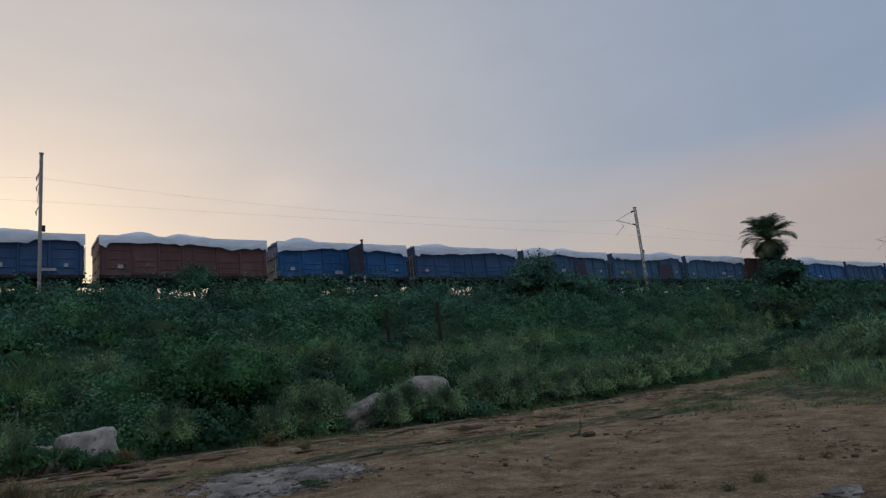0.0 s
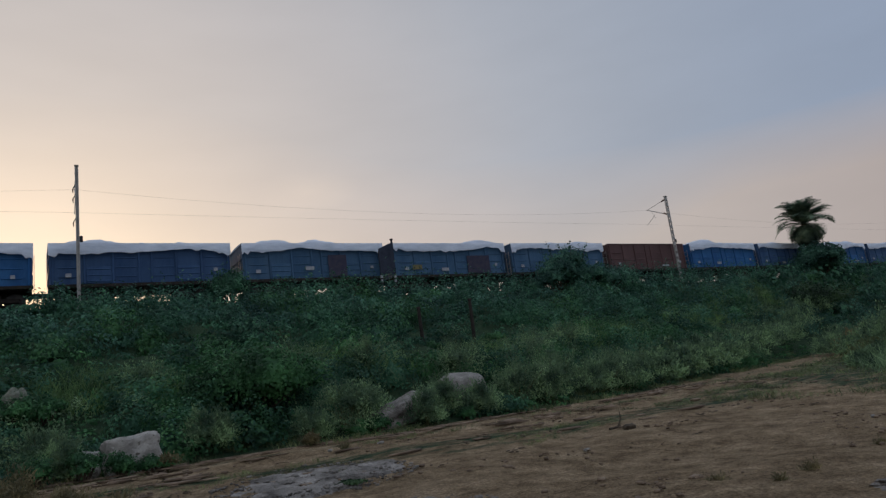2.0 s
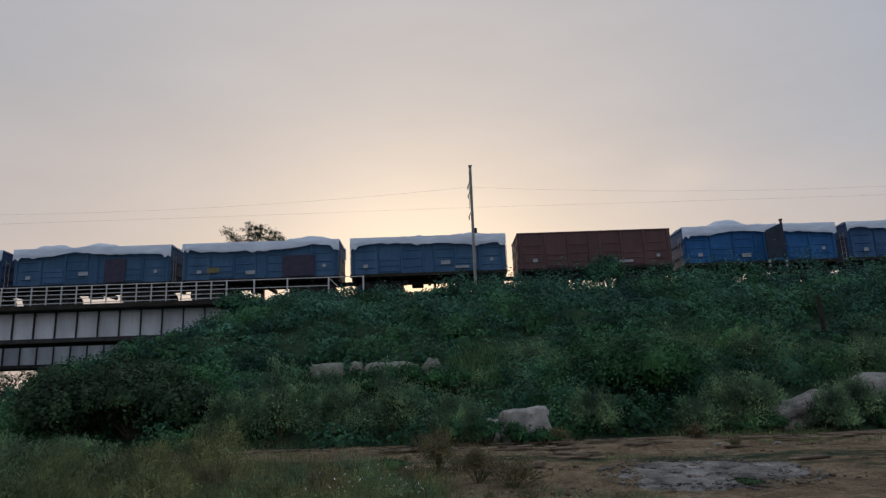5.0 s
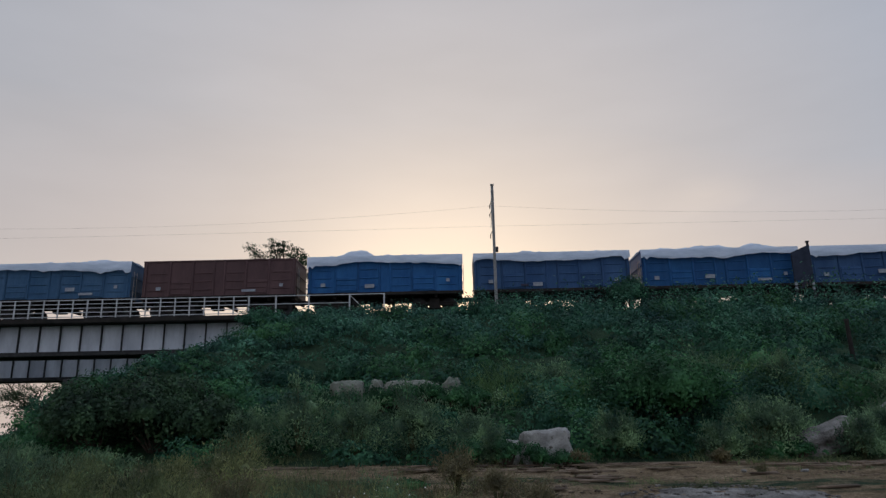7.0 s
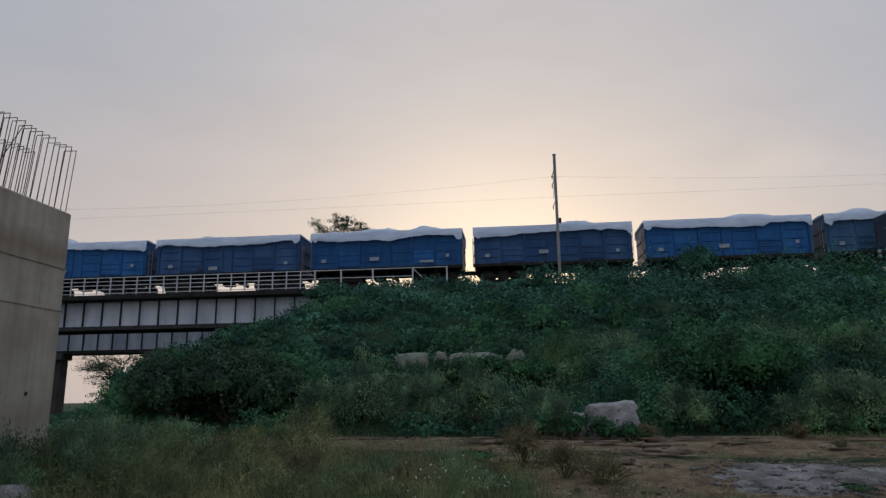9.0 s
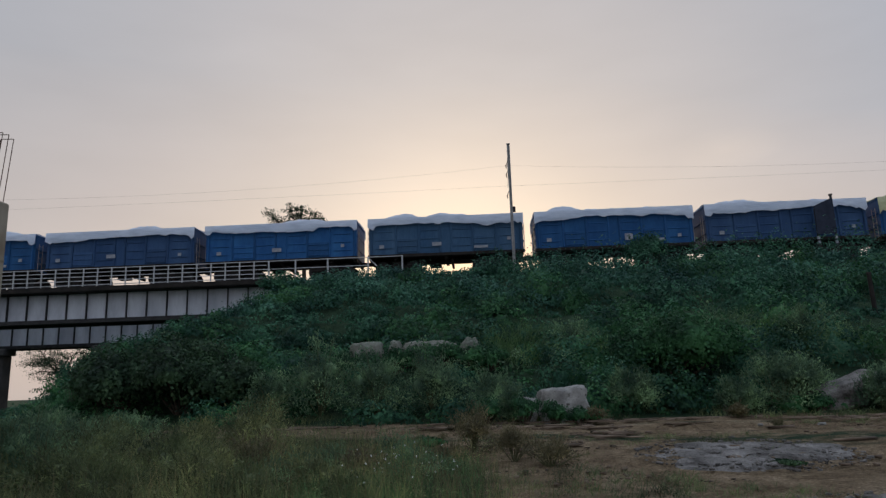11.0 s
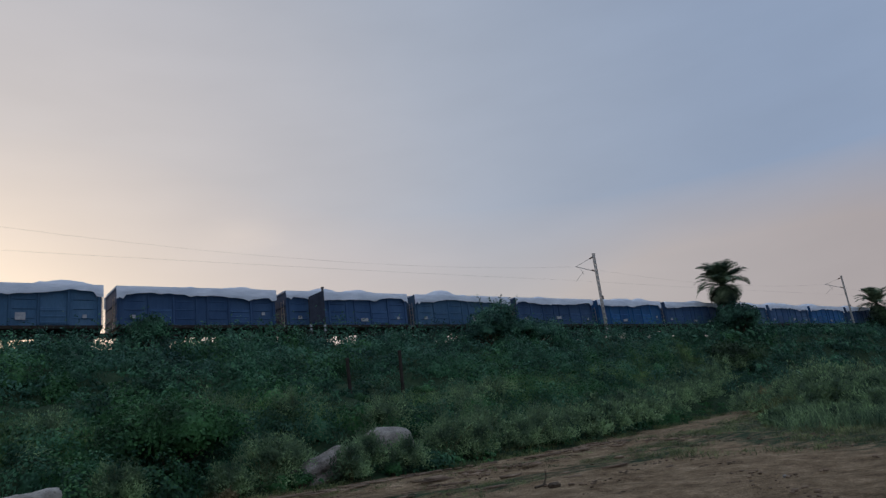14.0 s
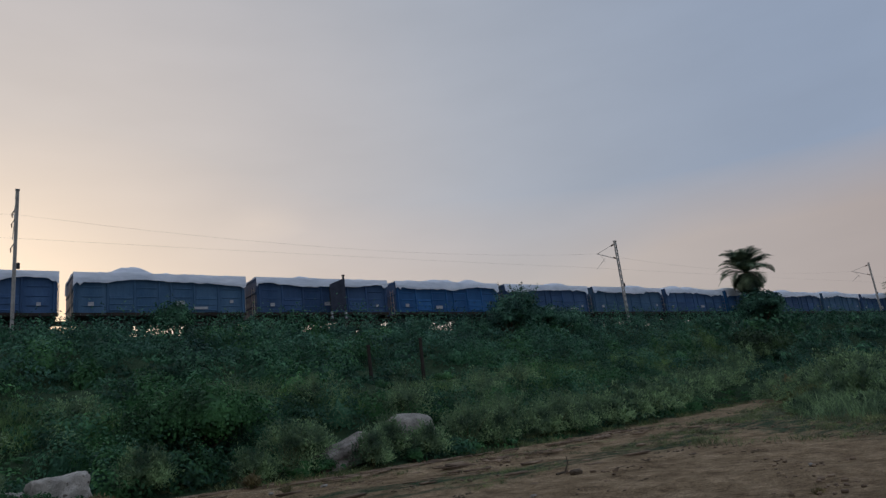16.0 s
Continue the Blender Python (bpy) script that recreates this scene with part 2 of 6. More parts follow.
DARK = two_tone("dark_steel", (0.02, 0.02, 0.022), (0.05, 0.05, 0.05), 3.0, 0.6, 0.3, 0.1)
WHITE = two_tone("chipped_white_paint", (0.20, 0.22, 0.26), (0.38, 0.40, 0.43), 5.0, 0.6, 0.0, 0.1)
PITTED = pitted_stone()
RAILING = two_tone("pale_railing_paint", (0.40, 0.41, 0.42), (0.62, 0.62, 0.62), 2.0, 0.6, 0.0, 0.1)
GIRDER = two_tone("grey_girder_paint", (0.32, 0.34, 0.39), (0.64, 0.67, 0.72), 0.55, 0.6, 0.0, 0.15, 0.004, squeeze=(1, 1, 0.3))
CONCRETE = cast_concrete()
BOARD = two_tone("board_black_blue", (0.012, 0.018, 0.036), (0.026, 0.036, 0.062), 2.0, 0.7, 0.0, 0.2)
MOSSY = two_tone("mossy_grey_stone", (0.085, 0.098, 0.072), (0.25, 0.25, 0.21), 2.2, 0.95, 0.0, 0.35, 0.06)
STONE = two_tone("weathered_concrete_stone", (0.135, 0.132, 0.12), (0.29, 0.28, 0.255), 1.6, 0.9, 0.0, 0.5, 0.14)
BALLAST = two_tone("ballast", (0.08, 0.07, 0.065), (0.22, 0.20, 0.18), 9.0, 0.95, 0.0, 0.3, 0.05)
GRAVEL = two_tone("grey_mortar_spill", (0.052, 0.047, 0.042), (0.26, 0.245, 0.225), 1.9, 0.95, 0.0, 0.6, 0.14)
CLOD = two_tone("earth_clods", (0.07, 0.05, 0.035), (0.24, 0.18, 0.13), 1.5, 0.95, 0.0, 0.3)
BARK = two_tone("bark", (0.035, 0.026, 0.018), (0.09, 0.07, 0.05), 6.0, 0.9, 0.0, 0.2, 0.02)
# black plumage lightened towards navy: the haze is in the base colour
FEATHER = two_tone("haze_lifted_feathers", (0.085, 0.105, 0.17), (0.13, 0.155, 0.24), 20.0, 0.6)
REBAR = two_tone("rusty_rebar", (0.07, 0.035, 0.025), (0.14, 0.075, 0.05), 12.0, 0.8, 0.2)
INSUL = two_tone("brown_insulator", (0.05, 0.02, 0.012), (0.09, 0.04, 0.02), 10.0, 0.3)
LEAF_DARK = leafage("dark_shrub_leaves", (0.021, 0.061, 0.045), (0.037, 0.107, 0.074), (0.071, 0.172, 0.112))
# the dark shrub leaves again, lighter and bluer: bluish haze put into the colour
LEAF_HAZED = leafage("haze_tinted_shrub_leaves", (0.031, 0.082, 0.070), (0.054, 0.138, 0.115), (0.094, 0.202, 0.160))
LEAF_MID = leafage("green_shrub_leaves", (0.023, 0.070, 0.036), (0.041, 0.118, 0.057), (0.079, 0.184, 0.087))
FEATHERY = leafage("feathery_grey_green", (0.088, 0.152, 0.096), (0.142, 0.226, 0.142), (0.210, 0.300, 0.194), 0.40, 0.8)
DARK_CONCRETE = two_tone("dark_grey_concrete", (0.05, 0.05, 0.05), (0.11, 0.105, 0.10), 0.8, 0.9, 0.0, 0.15)
PETAL = two_tone("white_petals", (0.55, 0.56, 0.52), (0.78, 0.78, 0.74), 20.0, 0.7)
STALK = two_tone("weed_stalks", (0.06, 0.07, 0.03), (0.12, 0.12, 0.06), 8.0, 0.8)
LEAF_TREE = leafage("tree_leaves", (0.018, 0.038, 0.024), (0.034, 0.066, 0.039), (0.062, 0.104, 0.058))
GRASS = leafage("pale_grass", (0.062, 0.130, 0.060), (0.120, 0.210, 0.095), (0.200, 0.290, 0.150), 0.35)
WEED = leafage("yellow_green_weed", (0.120, 0.140, 0.072), (0.192, 0.208, 0.108), (0.275, 0.284, 0.156), 0.35, 0.8)
OLIVE = leafage("olive_weed", (0.080, 0.106, 0.056), (0.130, 0.160, 0.086), (0.200, 0.232, 0.134), 0.35, 0.8)
DRY = leafage("dry_brown_weed", (0.125, 0.106, 0.066), (0.205, 0.172, 0.108), (0.290, 0.250, 0.160), 0.3)
PALM = leafage("palm_fronds", (0.070, 0.105, 0.085), (0.115, 0.165, 0.130), (0.170, 0.230, 0.175), 0.42)


def cloth(name, a, b):
    """Plastic sheeting that lets some light through, creased and dusty."""
    m, nt, p = material(name, 0.45, 0.0, 0.4)
    v = coords(nt)
    c = ramp(nt, noise_of(nt, stretch(nt, v, 0.6, 1.5, 2.0), 1.3, 5.0), [(0.3, a), (0.7, b)])
    nt.links.new(c, p.inputs["Base Color"])
    bump(nt, p, noise_of(nt, stretch(nt, v, 1.2, 0.6, 2.0), 3.0, 6.0, 0.65), 0.8, 0.08)
    tr = nt.nodes.new("ShaderNodeBsdfTranslucent")
    nt.links.new(c, tr.inputs[0])
    ms = nt.nodes.new("ShaderNodeMixShader")
    ms.inputs[0].default_value = 0.22
    nt.links.new(p.outputs[0], ms.inputs[1])
    nt.links.new(tr.outputs[0], ms.inputs[2])
    nt.links.new(ms.outputs[0], nt.nodes["Material Output"].inputs[0])
    return m


TARP = cloth("white_plastic_sheet", (0.45, 0.52, 0.62), (0.67, 0.73, 0.82))
TARP_GREEN = cloth("yellow_green_plastic_sheet", (0.40, 0.42, 0.22), (0.60, 0.60, 0.35))


# ---- building helpers ----
def add_box(bm, x0, x1, y0, y1, z0, z1, bevel=0.0):
    made = bmesh.ops.create_cube(bm, size=1.0, matrix=Matrix.LocRotScale(((x0 + x1) / 2, (y0 + y1) / 2, (z0 + z1) / 2), None, (x1 - x0, y1 - y0, z1 - z0)))
    if bevel:
        edges = list({e for v in made["verts"] for e in v.link_edges})
        bmesh.ops.bevel(bm, geom=edges, offset=bevel, segments=1, affect="EDGES")
    return bm


def add_rod(bm, a, b, r0, r1=None, sides=8):
    a, b = Vector(a), Vector(b)
    m = Matrix.Translation((a + b) / 2) @ (b - a).to_track_quat("Z", "Y").to_matrix().to_4x4()
    bmesh.ops.create_cone(bm, cap_ends=True, segments=sides, radius1=r0, radius2=r0 if r1 is None else r1, depth=(b - a).length, matrix=m)
    return bm


def box(*a, **k):
    return add_box(bmesh.new(), *a, **k)


def rod(*a, **k):
    return add_rod(bmesh.new(), *a, **k)


def mesh_of(name, bm, mat, smooth=False):
    me = bpy.data.meshes.new(name)
    bm.to_mesh(me)
    bm.free()
    me.materials.append(mat)
    if smooth:
        me.shade_smooth()
    return me


def part(name, bm, mat, parent, label="", smooth=False):
    """One mesh object under a thing or a part; bm may be a mesh that is shared."""
    me = bm if isinstance(bm, bpy.types.Mesh) else mesh_of(name, bm, mat, smooth)
    ob = new(name, me)
    ob.parent = parent
    return tagged(ob, label)


def thing(name, label, category, at=(0, 0, 0), group="", kind=""):
    ob = new(name)
    ob.location = at
    return tagged(ob, label, category, group, kind)


def raw_mesh(name, verts, quads, mat, smooth=False):
    """A mesh from arrays of corners (n, 3) and faces (m, 3 or 4)."""
    me = bpy.data.meshes.new(name)
    n, k = quads.shape
    me.vertices.add(len(verts))
    me.vertices.foreach_set("co", np.ascontiguousarray(verts, dtype=np.float32).ravel())
    me.loops.add(n * k)
    me.loops.foreach_set("vertex_index", np.ascontiguousarray(quads, dtype=np.int32).ravel())
    me.polygons.add(n)
    me.polygons.foreach_set("loop_start", np.arange(0, n * k, k, dtype=np.int32))
    me.update(calc_edges=True)
    me.materials.append(mat)
    if smooth:
        me.shade_smooth()
    return me


# ---- the lie of the land ----
RAIL_Z, TRACK_Y, TOP_Z = 8.75, 45.2, 8.1
BRIDGE_X = -13.5  # the bank ends here and falls away under the bridge


def veg_line(x):
    """Where the dirt ends and the growth of the bank begins."""
    return np.interp(x, [-60, -14, -6, 1, 5, 9, 14, 18, 24, 36, 52, 160], [24.0, 22.3, 21.3, 20.9, 20.2, 19.9, 19.4, 19.4, 21.3, 26.0, 32.0, 38.0])


def ground_z(x, y):
    x, y = np.asarray(x, float), np.asarray(y, float)
    v = veg_line(x)
    foot = np.interp(y, [-3000, 8, 13, 18], [0, 0, 0.18, 0.5])
    bank = np.interp((y - v) / (40.2 - v), [0, 0.09, 1.0], [0.5, 0.95, TOP_Z])
    lump = 0.30 * np.sin(x * 1.05 + 1.4 * np.sin(y * 0.6)) * np.sin(y * 1.15 + 1.2 * np.sin(x * 0.45)) + 0.22 * np.sin(x * 0.43 + y * 0.31)
    bank = bank + lump * np.clip((y - v - 2.0) / 2.5, 0, 1) * np.clip((39.0 - y) / 2.0, 0, 1)
    z = np.where(y < v, np.minimum(foot, 0.5), bank)
    z = np.where(y > 40.2, TOP_Z, z)
    back = np.interp(y, [50.5, 72, 4000], [TOP_Z, 0.4, 0.0])
    z = np.where(y > 50.5, back, z)
    xe = x - 0.62 * np.clip(40 - y, 0, 18)
    end = np.interp(xe, [-28, -25, -23.4, -20.4, -13.7, -9.5, -8.5], [0.3, 1.0, 2.8, 3.9, 6.2, 7.9, 40])
    z = np.minimum(z, np.maximum(end, np.minimum(z, 0.5)))
    return z


def wobble(x, y, s, seed=0.0):
    """Smooth unevenness in about -1..1, without a lookup table."""
    return (np.sin(x * s * 1.0 + 1.3 * np.sin(y * s * 0.7 + seed)) + np.sin(y * s * 1.31 + 1.7 * np.sin(x * s * 0.53 + seed * 2.1) + seed)
            + 0.5 * np.sin((x + y) * s * 2.3 + seed * 0.7)) / 2.5


def smooth01(a, b, v):
    k = np.clip((v - a) / (b - a), 0, 1)
    return k * k * (3 - 2 * k)


def make_ground():
    far = np.array([60, 75, 95, 130, 180, 260, 400, 700, 1300, 2400])
    xs = np.concatenate([-far[::-1] - 5, np.arange(-45, 60, 0.42), far + 20, [3800]])
    xs = np.concatenate([[-3800], xs])
    ys = np.concatenate([[-2500, -1200, -500, -200, -80, -35, -15, -8], np.arange(-4, 46, 0.36), np.arange(46, 80, 1.0), [90, 110, 150, 220, 350, 600, 1100, 2000, 3800]])
    gx, gy = np.meshgrid(xs, ys)
    z = ground_z(gx, gy)
    near = np.clip(1 - np.maximum(np.abs(gx) - 70, 0) / 40, 0, 1) * (gy < 60)
    z = z + near * (0.05 * wobble(gx, gy, 1.1) + 0.008 * wobble(gx, gy, 3.7, 2.0)) * (gy > 2)
    # wheel ruts along the track
    d = veg_line(gx) - gy
    z = z - near * 0.07 * (np.exp(-((d - 1.3) / 0.28) ** 2) + np.exp(-((d - 2.9) / 0.28) ** 2))
    ny, nx = gx.shape
    idx = np.arange(ny * nx).reshape(ny, nx)
    quads = np.stack([idx[:-1, :-1], idx[:-1, 1:], idx[1:, 1:], idx[1:, :-1]], -1).reshape(-1, 4)
    me = raw_mesh("ground", np.stack([gx, gy, z], -1).reshape(-1, 3), quads, EARTH, True)
    # how much the earth is grown over: 0 bare, 1 green
    grown = smooth01(-0.5, 0.6, -d)
    strip = 0.4 * np.exp(-((d - 2.1) / 0.45) ** 2) + 0.6 * np.exp(-((d - 4.6 - 0.05 * gx) / 0.8) ** 2)
    verge = np.interp(gx, [4, 9, 13, 20, 34], [15.3, 13.6, 13.9, 15.7, 20.1])
    strip = np.maximum(strip, 0.5 * np.exp(-((gy - verge) / 0.75) ** 2) * smooth01(3, 5, gx) * smooth01(38, 30, gx))
    left = smooth01(2.5, -3.5, gx + 0.25 * (gy - 10)) * smooth01(3.4, 4.8, d)
    right = smooth01(12.5, 18, gx - 0.45 * gy) * smooth01(3.6, 5.2, d)
    field = smooth01(60, 90, np.abs(gx)) + smooth01(60, 75, gy)
    grown = grown + 0.9 * smooth01(0.8, 2.5, -d)
    cover = np.clip(np.maximum.reduce([grown, strip, left, 0.6 * right, field]), 0, 1.9)
    a = me.attributes.new("cover", "FLOAT", "POINT")
    a.data.foreach_set("value", cover.astype(np.float32).ravel())
    ob = new("ground", me)
    tagged(ob, "bare reddish earth with ruts, grown over towards the railway bank", "ground", kind="structure")
    return ob


make_ground()


# ---- railway: ballast, rails, bridge ----
def make_track():
    bm = bmesh.new()
    for x0, x1 in ((-12.9, 600.0),):
        rows = [(TRACK_Y - 2.6, TOP_Z - 0.05), (TRACK_Y - 1.7, RAIL_Z - 0.22), (TRACK_Y + 1.7, RAIL_Z - 0.22), (TRACK_Y + 2.6, TOP_Z - 0.05)]
        a = [bm.verts.new((x0, y, z)) for y, z in rows]
        b = [bm.verts.new((x1, y, z)) for y, z in rows]
        for i in range(3):
            bm.faces.new((a[i], b[i], b[i + 1], a[i + 1]))
        bm.faces.new(a)
        bm.faces.new(b[::-1])
    tagged(new("ballast_bed", mesh_of("ballast_bed", bm, BALLAST)), "grey broken-stone ballast under the railway track", "ballast", kind="structure")
    for s in (-0.87, 0.87):
        bm = bmesh.new()
        add_box(bm, -160, 600, TRACK_Y + s - 0.035, TRACK_Y + s + 0.035, RAIL_Z - 0.04, RAIL_Z)
        add_box(bm, -160, 600, TRACK_Y + s - 0.01, TRACK_Y + s + 0.01, RAIL_Z - 0.14, RAIL_Z - 0.04)
        add_box(bm, -160, 600, TRACK_Y + s - 0.07, TRACK_Y + s + 0.07, RAIL_Z - 0.165, RAIL_Z - 0.14)
        tagged(new("rail", mesh_of("rail", bm, DARK)), "steel rail on the railway bank", "rail", "rails", "structure")


def girder_bridge(name, label, y0, y1, top, bottom, x0, x1, step, deck):
    t = thing(name, label, "bridge", (0, 0, 0))
    for y, inner in ((y0, 1), (y1, -1)):
        part("web", box(x0, x1, y - 0.012, y + 0.012, bottom, top), GIRDER, t, "grey plate-girder web with dark grime")
        # one thick dark box for the flange and the shadow along it
        part("bottom_flange", box(x0, x1, y - 0.25, y + 0.25, bottom - 0.26, bottom - 0.002, bevel=0.01), DARK, t, "dark bottom flange, deepened to take in its band of shadow")
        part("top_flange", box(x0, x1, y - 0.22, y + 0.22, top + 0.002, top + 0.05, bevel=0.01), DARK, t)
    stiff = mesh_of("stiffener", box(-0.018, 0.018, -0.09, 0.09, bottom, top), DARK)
    x = x0 + 0.96
    while x < x1:
        o = part("stiffener", stiff, DARK, t)
        o.location = (x, y0 - 0.105, 0)
        x += step
    if deck:
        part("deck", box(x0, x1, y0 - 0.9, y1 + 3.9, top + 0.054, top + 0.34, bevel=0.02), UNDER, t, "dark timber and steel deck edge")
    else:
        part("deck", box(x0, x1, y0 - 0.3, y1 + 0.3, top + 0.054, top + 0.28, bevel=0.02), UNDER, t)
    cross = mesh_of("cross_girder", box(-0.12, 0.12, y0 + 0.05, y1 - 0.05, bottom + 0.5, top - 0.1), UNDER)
    x = x0 + 1
    while x < x1:
        o = part("cross_girder", cross, UNDER, t)
        o.location = (x, 0, 0)
        x += step * 2
    return t


def bridge_fence():
    y, z0 = 42.0, 8.54
    t = thing("bridge_railing", "pale painted steel railing along the bridge walkway", "railing")
    post = mesh_of("post", box(-0.035, 0.035, -0.035, 0.035, 0, 1.16, bevel=0.006), RAILING)
    x = -60.0
    while x < -13.2:
        part("post", post, RAILING, t).location = (x, y, z0)
        x += 0.92
    for h in (0.08, 0.35, 0.62, 0.88, 1.13):
        part("rail_bar", box(-60, -13.2, y - 0.022, y + 0.022, z0 + h - 0.022, z0 + h + 0.022), RAILING, t)
    tall = mesh_of("post", box(-0.045, 0.045, -0.045, 0.045, -0.5, 1.16, bevel=0.006), RAILING)
    for x in (-13.05, -11.35, -9.3, -6.75, -4.6):
        part("post", tall, RAILING, t).location = (x, y, z0)
    part("rail_bar", box(-13.2, -4.56, y - 0.022, y + 0.022, z0 + 1.108, z0 + 1.152), RAILING, t)
    part("rail_bar", box(-13.2, -6.7, y - 0.022, y + 0.022, z0 + 0.60, z0 + 0.64), RAILING, t)
    part("brace", rod((-6.75, y, z0 + 1.1), (-6.2, y, z0 + 0.55), 0.025), RAILING, t)


def bridge_piers():
    for x, y0, y1, top, w in ((-39.5, 42.2, 49.0, 6.26, 1.0), (-39.2, 54.3, 55.4, 5.66, 1.2)):
        t = thing("bridge_pier", "dark concrete pier under the girder bridge", "pier", (x, 0, 0), "bridge piers")
        part("shaft", box(-w / 2, w / 2, y0, y1, -0.2, top - 0.5, bevel=0.06), DARK_CONCRETE, t)
        part("cap", box(-w / 2 - 0.2, w / 2 + 0.2, y0 - 0.2, y1 + 0.2, top - 0.5, top + 0.02, bevel=0.04), DARK_CONCRETE, t)
    for x, y0, y1, top in ((-15.5, 42.2, 49.0, 6.26), (-31.0, 53.8, 60.5, 5.66)):
        t = thing("bridge_abutment", "concrete abutment at the end of the bridge", "abutment", (x, 0, 0), "bridge abutments")
        part("wall", box(0, 1.8, y0, y1, -0.2, top + 0.02, bevel=0.05), DARK_CONCRETE, t)


make_track()
girder_bridge("girder_bridge", "grey steel plate-girder railway bridge with dark stiffeners", 42.6, 44.6, 8.14, 6.52, -60, -13.0, 1.31, True)
girder_bridge("far_girder_bridge", "second grey plate-girder bridge behind the first", 54.6, 56.6, 7.75, 5.92, -64, -23.5, 1.31, False)
bridge_fence()
bridge_piers()


# ---- overhead line ----
def lattice_mast(x, y, top, solid=False):
    base = float(ground_z(x, y)) - 0.3
    t = thing("catenary_mast", "grey steel overhead-line mast of two channels with battens", "mast", (x, y, base), "catenary masts")
    h = top - base
    if solid:
        part("web", box(-0.039, 0.039, -0.012, 0.012, 0, h), STEEL, t)
    gap = 0.065 if solid else 0.13
    for s in (-1, 1):
        part("channel", box(s * gap - 0.025, s * gap + 0.025, -0.07, 0.07, 0, h, bevel=0.008), STEEL, t)
    batten = mesh_of("batten", box(-0.12, 0.12, -0.075, -0.06, -0.17, 0.17), STEEL)
    z = h if solid else 0.6
    while z < h:
        part("batten", batten, STEEL, t).location = (0, 0, z)
        z += 0.55
    part("cap", box(-gap - 0.05, gap + 0.05, -0.1, 0.1, h + 0.001, h + 0.05), STEEL, t)
    # bracket over the track: top tie, slanted tube, steady arm
    reach = TRACK_Y - y
    c = part("cantilever", rod((0, 0.1, h - 1.75), (0, reach, h - 0.62), 0.035), STEEL, t)
    part("top_tie", rod((0, 0.1, h - 0.22), (0, reach - 0.1, h - 0.64), 0.02), STEEL, c)
    part("steady_arm", rod((0, reach - 0.9, h - 1.35), (0, reach + 0.25, h - 2.1), 0.018), STEEL, c)
    part("registration_tube", rod((0, reach - 0.55, h - 0.95), (0, reach - 0.9, h - 1.7), 0.015), STEEL, c)
    for z0, z1, f in ((h - 1.72, h - 1.52, 0.09), (h - 0.25, h - 0.32, 0.09)):
        bm = bmesh.new()
        for i in range(5):
            yy = 0.16 + i * 0.09
            zz = z0 + (z1 - z0) * i / 4
            add_rod(bm, (0, yy - 0.03, zz), (0, yy + 0.03, zz), 0.085, 0.05, 8)
        part("insulator", bm, INSUL, t, "brown ribbed insulator")
    if solid:
        for z in (h - 1.15, h - 1.75, h - 3.15):
            part("bracket", rod((-0.08, -0.05, z), (-0.22, -0.12, z - 0.30), 0.024), DARK, t)
            part("bracket_tip", rod((-0.22, -0.12, z - 0.30), (-0.20, -0.10, z - 0.52), 0.04, 0.02), INSUL, t)
    part("earth_clamp", box(gap + 0.027, gap + 0.19, -0.09, 0.07, h - 4.55, h - 4.2, bevel=0.03), DARK, t, "small dark box on the mast")
    return t


def wire(name, label, points, r=0.0036):
    cu = bpy.data.curves.new(name, "CURVE")
    cu.dimensions, cu.bevel_depth, cu.bevel_resolution = "3D", r, 1
    sp = cu.splines.new("POLY")
    sp.points.add(len(points) - 1)
    for p, q in zip(sp.points, points):
        p.co = (*q, 1)
    cu.materials.append(DARK)
    return tagged(new(name, cu), label, "wire")


MASTS = [2.4, 52.2, 106.3, 158.0]
for mx in MASTS:
    lattice_mast(mx, 42.7, 16.9, mx < 10)
spans = [-48.0] + MASTS + [210.0]
low, high = [], []
for a, b in zip(spans, spans[1:]):
    for i in range(12):
        k = i / 12
        sag = 4 * k * (1 - k)
        high.append((a + (b - a) * k, TRACK_Y, 16.28 - 0.95 * sag))
        low.append((a + (b - a) * k, TRACK_Y, 14.82 - 0.08 * sag))
wire("catenary_wire", "thin dark catenary wire sagging between the masts", high)
wire("contact_wire", "thin dark contact wire above the track", low)


# ---- wagons ----
BODY_L, BODY_H0, BODY_H1, HALF_W = 10.05, 1.28, 3.70, 1.55


